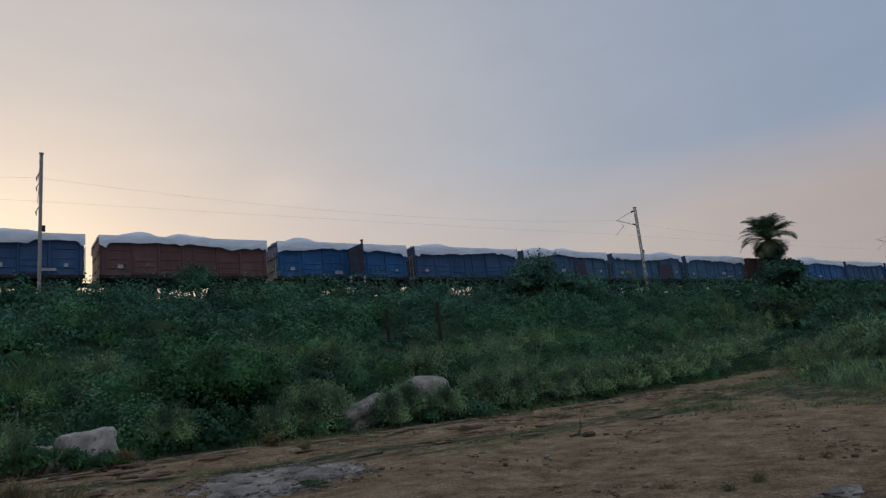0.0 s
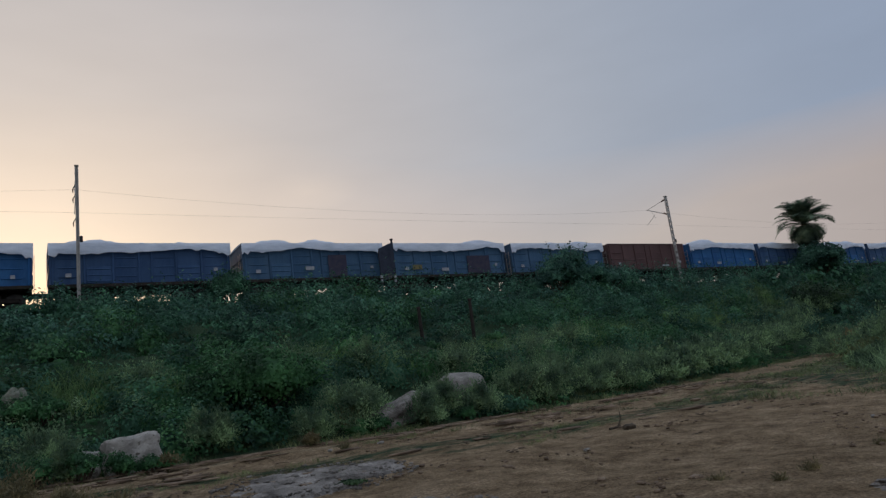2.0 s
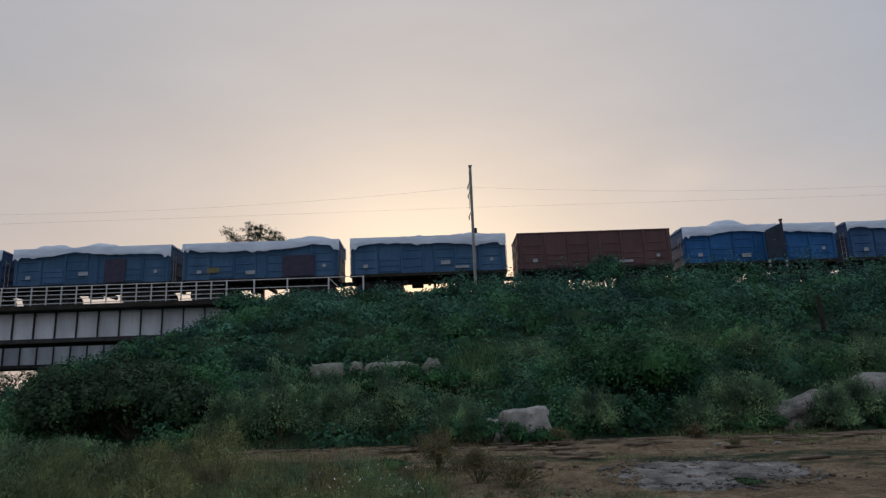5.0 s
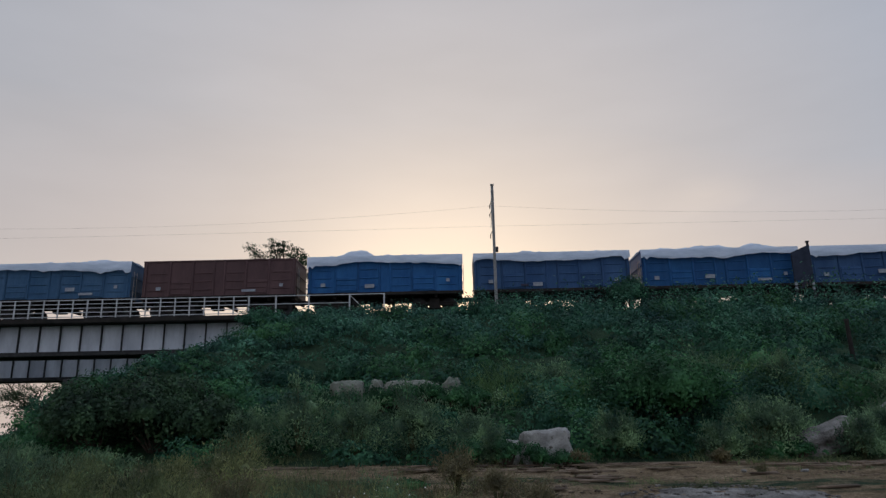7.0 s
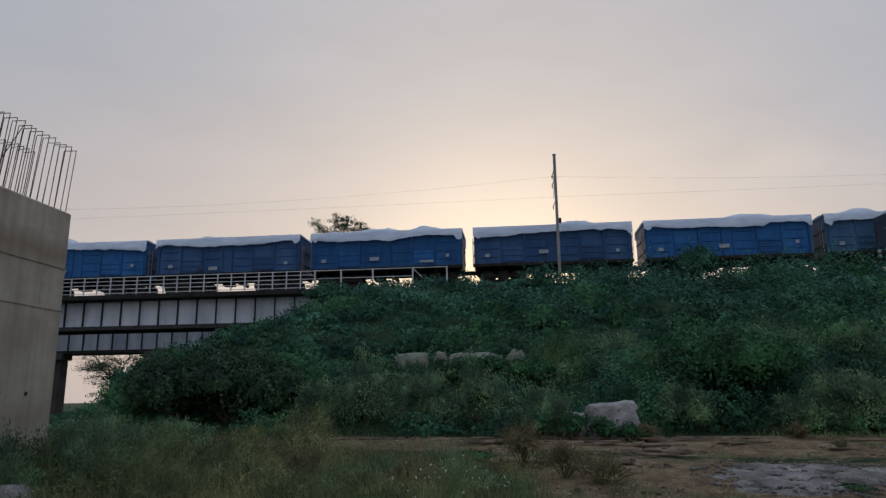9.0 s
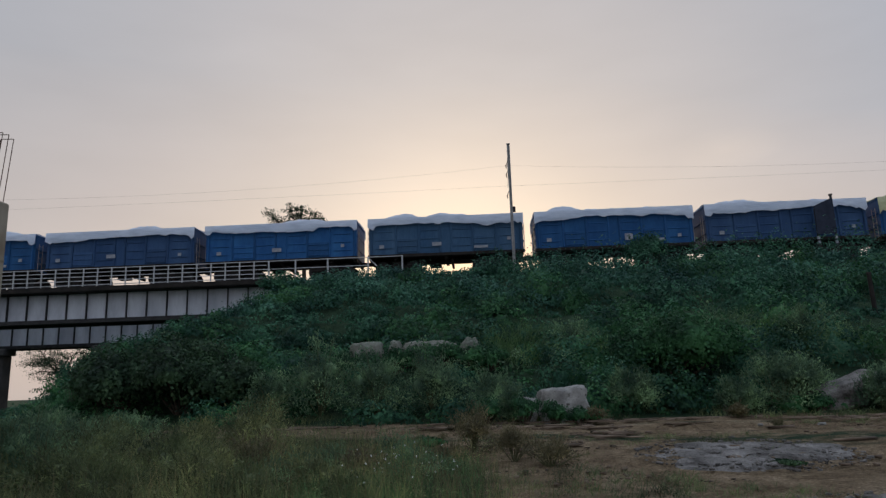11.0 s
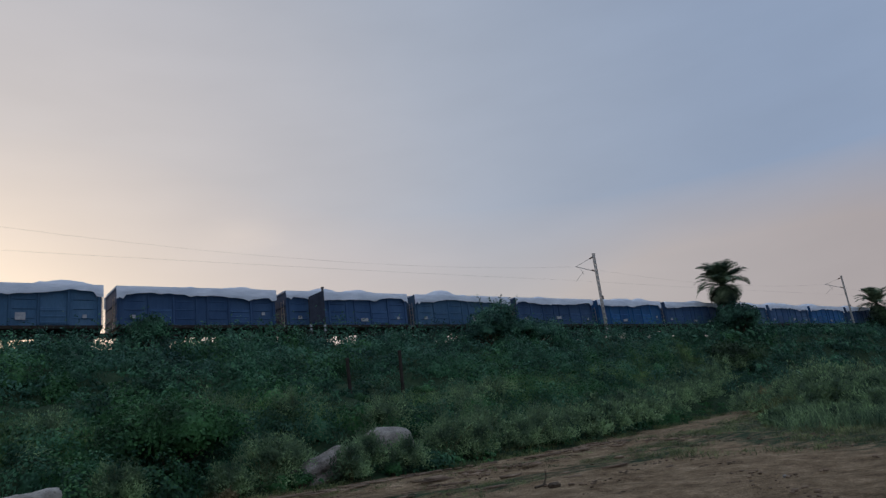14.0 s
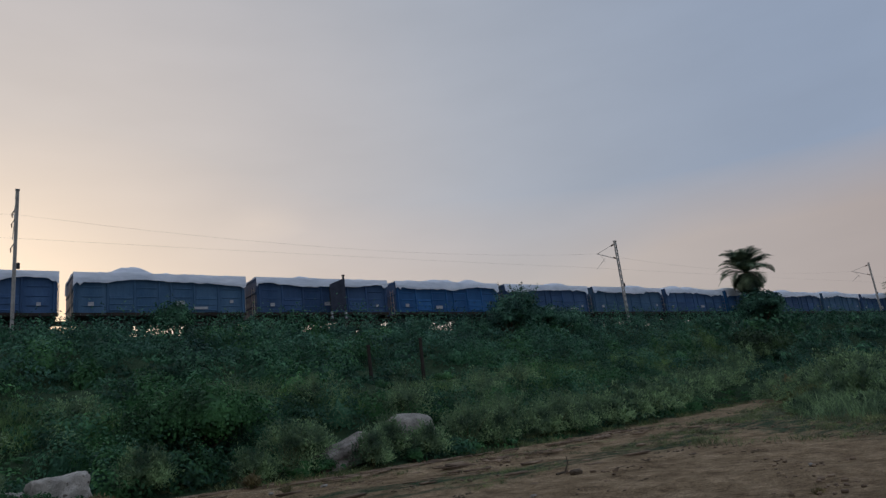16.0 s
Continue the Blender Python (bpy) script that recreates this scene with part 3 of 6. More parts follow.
def tarp_mesh(seed, mat, load, drop=0.0):
    """Sheet over the load: lumps along the top, a hanging hem with a ragged edge."""
    r = random.Random(seed)
    nx, prof = 56, [(-1.79, None), (-1.74, 0.0), (-1.30, 0.7), (-0.8, 0.95), (0.0, 1.0), (0.8, 0.95), (1.30, 0.7), (1.74, 0.0), (1.79, None)]
    lumps = [(r.uniform(-4.2, 4.2), r.uniform(1.6, 3.0), r.uniform(0.01, 0.08)) for _ in range(2)]
    lumps += [(r.uniform(-4.0, 4.0), r.uniform(0.3, 0.7), r.uniform(0.04, 0.12))]
    side = r.choice((-1, 1))
    domes = [(side * r.uniform(1.4, 3.6), r.uniform(1.1, 1.7), r.uniform(0.24, 0.40))]
    if seed % 3 == 1:
        domes.append((domes[0][0] - side * r.uniform(2.8, 3.4), r.uniform(1.2, 1.7), r.uniform(0.2, 0.34)))
    folds = [(r.uniform(-4.6, 4.6), r.uniform(0.25, 0.7), r.uniform(-0.12, 0.17)) for _ in range(5)]
    ph = [r.uniform(0, 6.3) for _ in range(6)]
    verts = []
    for i in range(nx + 1):
        x = -BODY_L / 2 - 0.05 + (BODY_L + 0.1) * i / nx
        end = min(1.0, (BODY_L / 2 + 0.05 - abs(x)) / 0.8)
        h = 0.04 * load + sum(a * load * math.exp(-((x - c) / w) ** 2) for c, w, a in lumps) + 0.03 * math.sin(x * 3.1 + ph[0])
        h += sum(a * (0.6 + 0.4 * load) * max(0.0, 1 - ((x - c) / w) ** 2) for c, w, a in domes)
        h = (h + 0.03) * math.sin(1.5708 * max(end, 0.0)) ** 0.7 + 0.01
        hem = 0.50 + drop + 0.10 * math.sin(x * 0.62 + ph[1]) + 0.05 * math.sin(x * 1.5 + ph[2]) + 0.015 * math.sin(x * 7.1 + ph[3])
        hem += sum(a * max(0.0, 1 - abs(x - c) / w) for c, w, a in folds)
        hem = max(hem, 0.16)
        if abs(x) > 4.6:
            hem += 0.30 * r.random()
        for y, k in prof:
            crease = 0.03 * noise.noise(Vector((x * 2.3, y * 2.0, seed))) + 0.025 * math.sin(x * 5.3 + y * 3 + ph[4]) + 0.02 * math.sin(x * 11.7 - y * 5 + ph[5])
            if k is None:
                verts.append((x, y * (1.005 + 0.012 * math.sin(x * 6 + ph[4])), BODY_H1 - hem * (1 if y < 0 else 0.9)))
            else:
                verts.append((x, y, BODY_H1 + 0.035 + h * k + crease * (k > 0.1)))
    n = len(prof)
    quads = [(i * n + j, (i + 1) * n + j, (i + 1) * n + j + 1, i * n + j + 1) for i in range(nx) for j in range(n - 1)]
    me = bpy.data.meshes.new("tarpaulin")
    me.from_pydata(verts, [], [q[::-1] for q in quads])
    me.materials.append(mat)
    me.shade_smooth()
    return me


PARTS = {}


def shared(key, make):
    if key not in PARTS:
        PARTS[key] = make()
    return PARTS[key]


def bogie(parent, x):
    b = part("bogie", shared("bogie", lambda: mesh_of("bogie", bogie_frame(), UNDER)), UNDER, parent, "black cast-steel bogie")
    b.location = (x, 0, 0)
    for wx in (-1.0, 1.0):
        w = part("wheelset", shared("wheelset", lambda: mesh_of("wheelset", wheels(), DARK)), DARK, b)
        w.location = (wx, 0, 0.5)


def bogie_frame():
    bm = bmesh.new()
    for s in (-1, 1):
        add_box(bm, -1.25, 1.25, s * 1.08 - 0.09, s * 1.08 + 0.09, 0.45, 0.72, bevel=0.04)
        add_box(bm, -0.35, 0.35, s * 1.08 - 0.10, s * 1.08 + 0.10, 0.25, 0.95, bevel=0.04)
    add_box(bm, -0.25, 0.25, -1.0, 1.0, 0.55, 0.9, bevel=0.03)
    return bm


def wheels():
    bm = bmesh.new()
    for s in (-1, 1):
        add_rod(bm, (0, s * 0.80, 0), (0, s * 0.93, 0), 0.5, sides=20)
        add_rod(bm, (0, s * 0.76, 0), (0, s * 0.80, 0), 0.53, sides=20)
    add_rod(bm, (0, -1.1, 0), (0, 1.1, 0), 0.08)
    return bm


def under_frame():
    bm = bmesh.new()
    add_box(bm, -5.0, 5.0, -0.18, 0.18, 0.85, 1.18, bevel=0.02)
    for x in (-4.9, -3.3, 0, 3.3, 4.9):
        add_box(bm, x - 0.1, x + 0.1, -1.45, 1.45, 0.98, 1.18)
    add_box(bm, -1.2, -0.4, 0.5, 1.1, 0.76, 0.98, bevel=0.05)
    add_rod(bm, (0.9, -0.6, 0.88), (1.7, -0.6, 0.88), 0.13)
    add_box(bm, -1.75, -1.4, -1.2, -0.7, 0.66, 0.98, bevel=0.05)
    add_rod(bm, (-1.6, -0.9, 0.80), (1.7, -0.9, 0.74), 0.03)
    add_box(bm, 0.3, 0.45, -1.3, 1.3, 0.70, 0.98, bevel=0.04)
    return bm


def end_ladder():
    bm = bmesh.new()
    for i in range(5):
        add_rod(bm, (0, -0.2, 1.35 + 0.4 * i), (0, 0.2, 1.35 + 0.4 * i), 0.014, sides=6)
    for s in (-0.2, 0.2):
        add_rod(bm, (0, s, 1.2), (0, s, 3.1), 0.016, sides=6)
    return bm


def wagon(paint, paint_name, tarp, label, group, plates, patch, x, k):
    t = thing("goods_wagon", label, "wagon", (x, TRACK_Y, RAIL_Z), group)
    L = BODY_L / 2
    for s in (-1, 1):
        side = part("side_panel", shared(("side", paint_name), lambda: mesh_of("side_panel", box(-L, L, -0.03, 0.03, BODY_H0, BODY_H1 - 0.08), paint)), paint, t)
        side.location = (0, s * HALF_W, 0)
        part("top_rail", shared(("top", paint_name), lambda: mesh_of("top_rail", box(-L - 0.02, L + 0.02, -0.07, 0.07, BODY_H1 - 0.078, BODY_H1 + 0.03, bevel=0.015), paint)), paint, side)
        part("sole_bar", shared(("sole", paint_name), lambda: mesh_of("sole_bar", box(-L - 0.05, L + 0.05, -0.09, 0.09, BODY_H0 - 0.14, BODY_H0 + 0.06, bevel=0.015), UNDER)), UNDER, side)
        rib = shared(("rib", paint_name), lambda: mesh_of("stanchion", box(-0.06, 0.06, -0.045, 0.045, BODY_H0 + 0.062, BODY_H1 - 0.08, bevel=0.03), paint))
        for rx in (-4.85, -3.25, -1.75, -0.35, 0.35, 1.75, 3.25, 4.85):
            part("stanchion", rib, paint, side).location = (rx, s * 0.07, 0)
        door = shared(("door", paint_name), lambda: mesh_of("door", door_panel(), paint))
        for dx in (-2.5, 2.5):
            part("door", door, paint, side).location = (dx, s * 0.055, 0)
        press = shared(("press", paint_name), lambda: mesh_of("pressing", box(-0.55, 0.55, -0.02, 0.02, -0.03, 0.03, bevel=0.015), paint))
        for rx in (-4.05, -1.05, 1.05, 4.05):
            for pz in (1.75, 2.3, 2.85):
                part("pressing", press, paint, side).location = (rx, s * 0.045, pz)
        end = part("end_panel", shared(("end", paint_name), lambda: mesh_of("end_panel", end_wall(), paint)), paint, t)
        end.location = (s * (L - 0.032), 0, 0)
        part("coupler", shared("coupler", lambda: mesh_of("coupler", box(-0.42, 0.42, -0.12, 0.12, 0.88, 1.14, bevel=0.04), UNDER)), UNDER, t).location = (s * (L + 0.04), 0, 0)
        lad = part("ladder", shared("ladder", lambda: mesh_of("ladder", end_ladder(), STEEL)), STEEL, t)
        lad.location = (s * (L + 0.09), -1.15, 0)
        bogie(t, s * 3.2)
    part("floor", shared("floor", lambda: mesh_of("floor", box(-L + 0.07, L - 0.07, -1.5, 1.5, 1.19, 1.29), UNDER)), UNDER, t)
    part("underframe", shared("under", lambda: mesh_of("underframe", under_frame(), UNDER)), UNDER, t)
    for px, pz, pw, ph in plates:
        part("plate", shared(("plate", pw, ph), lambda: mesh_of("plate", box(-pw / 2, pw / 2, -0.012, 0.012, -ph / 2, ph / 2), WHITE)), WHITE, t, "small white lettering plate").location = (px, -HALF_W - 0.135, pz)
    for px, pw, z0, z1, sort in patch:
        mat, words = (RUST, "rust-red repaired panel") if sort == "rust" else (YELLOW, "faded yellow painted panel")
        part("repair_panel", box(px - pw / 2, px + pw / 2, -HALF_W - 0.152, -HALF_W - 0.128, z0, z1), mat, t, words)
    if tarp is not None:
        part("tarpaulin", tarp, None, t, "creased white plastic sheet over the load")
    return t


def door_panel():
    bm = bmesh.new()
    add_box(bm, -0.66, 0.66, -0.02, 0.02, BODY_H0 + 0.1, 2.35, bevel=0.01)
    for z in (1.5, 1.85, 2.2):
        add_box(bm, -0.62, 0.62, -0.05, 0.05, z - 0.035, z + 0.035, bevel=0.015)
    return bm


def end_wall():
    bm = bmesh.new()
    add_box(bm, -0.03, 0.03, -HALF_W + 0.035, HALF_W - 0.035, BODY_H0, BODY_H1)
    for z in (1.9, 2.75, 3.6):
        add_box(bm, -0.07, 0.07, -HALF_W + 0.04, HALF_W - 0.04, z - 0.05, z + 0.05, bevel=0.02)
    return bm


PITCH, S0, SPEED, SLOW = 10.853, 70.20, 13.135, 0.0151


def train_x(k, t):
    """The middle of wagon k along the track at a time; the train slows a little."""
    return S0 + PITCH * k + PITCH / 2 - SPEED * t + SLOW * t * t


WAGONS = []


# paint of each wagon, from the head of the train
PAINT = {-9: "n", -8: "s", -7: "n", -6: "r", -5: "b", -4: "n", -3: "s", -2: "s", -1: "s", 0: "o", 1: "b", 2: "n", 3: "b", 4: "n", 5: "b", 6: "s", 7: "b", 8: "n", 9: "g",
         10: "s", 11: "n", 12: "n", 13: "s", 14: "n", 15: "b", 16: "n", 17: "s"}
# repaired or repainted panels on the near side: middle, width, bottom, top, paint
PANELS = {-3: ((1.5, 1.35, 1.38, 2.9, "rust"),), -2: ((2.45, 2.1, 1.38, 2.75, "rust"), (-3.05, 0.8, 1.75, 2.1, "yellow")), 2: ((-1.8, 0.5, 1.5, 1.66, "rust"),)}


def make_train():
    r = random.Random(11)
    sheets = [tarp_mesh(20 + i, TARP, 0.6 + 0.7 * ((i * 37) % 10) / 10) for i in range(12)]
    green = tarp_mesh(77, TARP_GREEN, 1.2, 0.4)
    kinds = {"b": (BLUE, "blue", "bright blue goods wagon under a creased white sheet"), "n": (NAVY, "navy", "grimy navy goods wagon under a creased white sheet"),
             "s": (SLATE, "slate", "weathered slate-blue goods wagon under a creased white sheet"), "r": (RED, "red", "rust-red goods wagon under a creased white sheet"),
             "o": (RED, "red", "rust-red open goods wagon without a sheet"), "g": (BLUE, "blue", "blue goods wagon under a yellow-green sheet")}
    for k in range(-9, 28):
        plates = [(-4.2 + 0.3 * r.random(), 1.85, 0.30, 0.22), (4.1, 1.8 + 0.3 * r.random(), 0.22, 0.2)]
        if r.random() < 0.5:
            plates.append((r.uniform(-1.2, 1.2), r.uniform(1.6, 2.0), 0.6, 0.24))
        elif k % 3 == 1:
            plates.append((0.9, 1.85, 0.5, 0.42))
        if r.random() < 0.4:
            plates.append((r.uniform(1.9, 3.2), 1.62, 0.9, 0.16))
        code = PAINT.get(k, "nsnb"[k % 4])
        paint, paint_name, label = kinds[code]
        sheet = None if code == "o" else green if code == "g" else sheets[(k * 5 + 2) % 12]
        w = wagon(paint, paint_name, sheet, label, "train wagons", plates[:1] if code == "r" else plates, PANELS.get(k, ()), train_x(k, 0), k)
        if code == "g":
            w.children[-1]["label"] = "yellow-green plastic sheet over the load"
        WAGONS.append((k, w))


make_train()


# ---- board beside the track ----
def track_board():
    y = 42.55
    t = thing("track_board", "dark steel board on two banded posts beside the track", "board", (21.75, y, TOP_Z))
    bm = bmesh.new()
    pts = [(-0.62, 1.95), (0.55, 1.95), (0.55, 4.2), (0.42, 4.2), (-0.62, 3.75)]
    a = [bm.verts.new((px, -0.03, pz)) for px, pz in pts]
    b = [bm.verts.new((px, 0.03, pz)) for px, pz in pts]
    bm.faces.new(a)
    bm.faces.new(b[::-1])
    for i in range(5):
        j = (i + 1) % 5
        bm.faces.new((a[j], a[i], b[i], b[j]))
    part("panel", bm, BOARD, t, "dark blue-black panel with a slanted top")
    for x, h in ((-0.55, 3.6), (0.52, 4.4)):
        p = part("post", box(x - 0.06, x + 0.06, 0.032, 0.15, -0.3, h, bevel=0.01), DARK, t)
        for z in (1.45, 1.75):
            part("band", box(x - 0.065, x + 0.065, 0.022, 0.16, z - 0.1, z + 0.1), WHITE, p, "white painted band")
    part("cap", box(0.44, 0.6, 0.0, 0.18, 4.401, 4.5), DARK, t)


track_board()


# ---- unfinished concrete abutment with starter bars ----
def concrete_wall():
    t = thing("concrete_abutment", "unfinished raw concrete abutment with rusty starter bars", "abutment", (-8.80, 12.2, 0))
    x0, y0, top = -1.35, -8.6, 5.23
    part("body", box(x0, 0, y0, 0, -0.3, top, bevel=0.03), CONCRETE, t)
    for z in (3.33, 4.13):
        part("pour_joint", box(0.002, 0.016, y0 + 0.03, -0.03, z - 0.008, z + 0.008), CONCRETE, t)
    for y in (-0.65, -3.1):
        part("board_mark", box(0.002, 0.012, y - 0.008, y + 0.008, 3.36, 4.10), CONCRETE, t)
    hole = mesh_of("tie_hole", rod((0, 0, 0), (0.012, 0, 0), 0.035), UNDER)
    for y, zs in ((-0.72, (1.8,)), (-1.36, (1.8,)), (-3.4, (1.8,)), (-3.85, (1.8,))):
        for z in zs:
            part("tie_hole", hole, UNDER, t).location = (0.002, y, z)
    r = random.Random(4)
    # hairpin bars in two rows along the top, all leaning a little the same way
    for depth, gap in ((-0.08, -0.26), (x0 + 0.1, 0.26)):
        y = -0.10
        while y > y0:
            lean, tip = 0.03 + r.uniform(-0.012, 0.012), 0.12 + r.uniform(-0.02, 0.02)
            h = 1.31 + r.uniform(-0.035, 0.035)
            bm = bmesh.new()
            for k in (0.0, gap):
                add_rod(bm, (depth + k, y, top - 0.1), (depth + k + lean, y + tip, top + h), 0.008, sides=6)
            add_rod(bm, (depth + lean, y + tip, top + h), (depth + gap + lean, y + tip, top + h + 0.01), 0.008, sides=6)
            part("starter_bar", bm, REBAR, t)
            y -= 0.165 + r.uniform(-0.02, 0.02)
    part("slanted_bar", rod((-0.1, -2.1, top), (-0.15, -1.35, top + 1.3), 0.0085, sides=6), REBAR, t)


concrete_wall()


# ---- growth ----
RNG = np.random.default_rng(5)


def unit(v):
    return v / np.maximum(np.linalg.norm(v, axis=1, keepdims=True), 1e-9)


def leaf_arrays(c, n, size, aspect=0.44, rng=RNG):
    """Pointed leaves, folded a little along the middle: four corners each."""
    t = unit(np.cross(n, rng.normal(size=n.shape)))
    b = np.cross(n, t)
    L = size[:, None] * rng.uniform(0.7, 1.3, (len(c), 1))
    W = L * aspect
    lift = n * W * 0.18
    v = np.stack([c - t * L * 0.5, c + b * W * 0.5 + lift, c + t * L * 0.5, c - b * W * 0.5 + lift], 1)
    return v.reshape(-1, 3)


def quads_for(n):
    return np.arange(n * 4).reshape(n, 4)


def bush_points(cx, cy, cz, rx, rz, count, rng=RNG, shell=0.35):
    """Points and outward ways on lumpy mounds; all inputs are arrays, count is per mound."""
    i = np.repeat(np.arange(len(cx)), count)
    d = rng.normal(size=(len(i), 3))
    d[:, 2] = np.abs(d[:, 2]) * 1.0 - 0.25
    d = unit(d)
    lump = 1 + 0.22 * np.sin(d[:, 0] * 5 + cx[i] * 3) * np.sin(d[:, 1] * 5 + cy[i] * 2) + 0.16 * np.sin(d[:, 2] * 9 + d[:, 0] * 7 + cx[i])
    k = (1 - shell * rng.random(len(i)) ** 1.6) * lump
    p = np.stack([cx[i] + d[:, 0] * rx[i] * k, cy[i] + d[:, 1] * rx[i] * k, cz[i] + d[:, 2] * rz[i] * k], 1)
    return p, d, i


def bush_cores(cx, cy, cz, rx, rz, fill=0.60):
    """The close inner growth of each mound: a low lumpy mass that the outer leaves hide."""
    ring, rows = 9, 4
    a = np.arange(ring) * 2 * np.pi / ring
    d = []
    for j in range(rows):
        el = -0.15 + j * 0.46
        d.append(np.stack([np.cos(a + 0.35 * j) * math.cos(el), np.sin(a + 0.35 * j) * math.cos(el), np.full(ring, math.sin(el))], 1))
    d = np.concatenate(d + [np.array([[0.0, 0.0, 1.0]])])
    n, m = len(cx), len(d)
    k = fill * (1 + 0.22 * np.sin(d[None, :, 0] * 5 + cx[:, None] * 3) * np.sin(d[None, :, 1] * 5 + cy[:, None] * 2) + 0.16 * np.sin(d[None, :, 2] * 9 + d[None, :, 0] * 7 + cx[:, None]))
    v = np.stack([cx[:, None] + d[None, :, 0] * rx[:, None] * k, cy[:, None] + d[None, :, 1] * rx[:, None] * k, cz[:, None] + d[None, :, 2] * rz[:, None] * k], -1).reshape(-1, 3)
    f = []
    for j in range(rows - 1):
        for i in range(ring):
            p, q = j * ring + i, j * ring + (i + 1) % ring
            f.append((p, q, q + ring, p + ring))
    for i in range(ring):
        p, q = (rows - 1) * ring + i, (rows - 1) * ring + (i + 1) % ring
        f.append((p, q, m - 1, m - 1))
    f = np.array(f)
    f[-ring:, 3] = f[-ring:, 2]
    quads = f[:-ring]
    caps = f[-ring:, :3]
    off = np.arange(n)[:, None, None] * m
    return v, (quads[None] + off).reshape(-1, 4), (caps[None] + off).reshape(-1, 3)


def mound_mesh(name, pt, n, leaf, aspect, core, mat, rng):
    """Leaves and the inner mass of many mounds."""
    return leaf_and_core(name, leaf_arrays(pt, n, np.full(len(pt), leaf), aspect, rng), core, mat)


def leaf_and_core(name, lv, core, mat):
    """Four-cornered leaves and an inner mass, joined into one mesh."""
    if core is None:
        return raw_mesh(name, lv, quads_for(len(lv) // 4), mat)
    cv, cq, ct = core
    v = np.concatenate([lv, cv])
    nl = len(lv) // 4
    loops = np.concatenate([np.arange(nl * 4), (cq + nl * 4).ravel(), (ct + nl * 4).ravel()])
    sizes = np.concatenate([np.full(nl + len(cq), 4), np.full(len(ct), 3)])
    me = bpy.data.meshes.new(name)
    me.vertices.add(len(v))
    me.vertices.foreach_set("co", np.ascontiguousarray(v, dtype=np.float32).ravel())
    me.loops.add(len(loops))
    me.loops.foreach_set("vertex_index", loops.astype(np.int32))
    me.polygons.add(len(sizes))
    me.polygons.foreach_set("loop_start", np.concatenate([[0], np.cumsum(sizes)[:-1]]).astype(np.int32))
    me.update(calc_edges=True)
    me.materials.append(mat)
    return me


def scatter(x0, x1, y_lo, y_hi, step, rng=RNG):
    """Jittered grid between two lines across the slope."""
    xs = np.arange(x0, x1, step)
    out = []
    for x in xs:
        a, b = y_lo(x), y_hi(x)
        ys = np.arange(a, b, step)
        out.append(np.stack([np.full(len(ys), x), ys], 1))
    p = np.concatenate(out)
    return p + rng.uniform(-0.5, 0.5, p.shape) * step


def off_bridge(x, y):
    """True where a plant may grow: not under the girders or on the track."""
    return (y < 41.7) | (x > 600)


CLEAR = ((2.3, 20.4, 0.8, 0.35), (13.5, 21.9, 1.0, 0.5), (10.4, 21.0, 0.8, 0.4), (-4.4, 26.3, 0.3, 0.62), (-3.0, 26.3, 0.1, 0.62), (-1.9, 26.3, 0.4, 0.62), (-0.5, 26.3, 0.2, 0.62), (16.1, 28.8, 1.3, 0.3), (19.1, 28.9, 1.3, 0.3))


def height_cap(x, y):
    """How high plants may stand: low before the stones and posts, low in the grass band, higher along parts of the shoulder."""
    cap = np.full(len(x), 3.0)
    for sx, sy, r, most in CLEAR:
        for k in (0.0, 0.35, 0.7, 1.0):
            f = 1 - 3.0 * k / math.hypot(sx, sy)
            d = np.hypot(x - sx * f, y - sy * f)
            cap = np.where(d < r + 0.7, np.minimum(cap, most), cap)
    v = veg_line(x)
    band = (x > 1) & (x < 45) & (y > v + 4.6) & (y < v + 7.2)
    cap = np.where(band, np.minimum(cap, 0.95), cap)
    ridge = np.interp(x, [-14, -11, -9, -6.7, -4.5, -2.7, -2.3, 0.1, 0.4, 1, 26, 38, 60], [0.25, 0.35, 0.5, 0.7, 0.85, 0.9, 0.2, 0.2, 1.2, 1.6, 1.9, 2.1, 2.2])
    cap = np.where(y > 37.5, np.minimum(cap, ridge), cap)
    xe = x - 0.62 * np.clip(40 - y, 0, 18)
    return np.where(xe < -8, np.minimum(cap, np.interp(xe, [-27, -22, -14, -8], [0.5, 0.8, 0.7, 1.0])), cap)


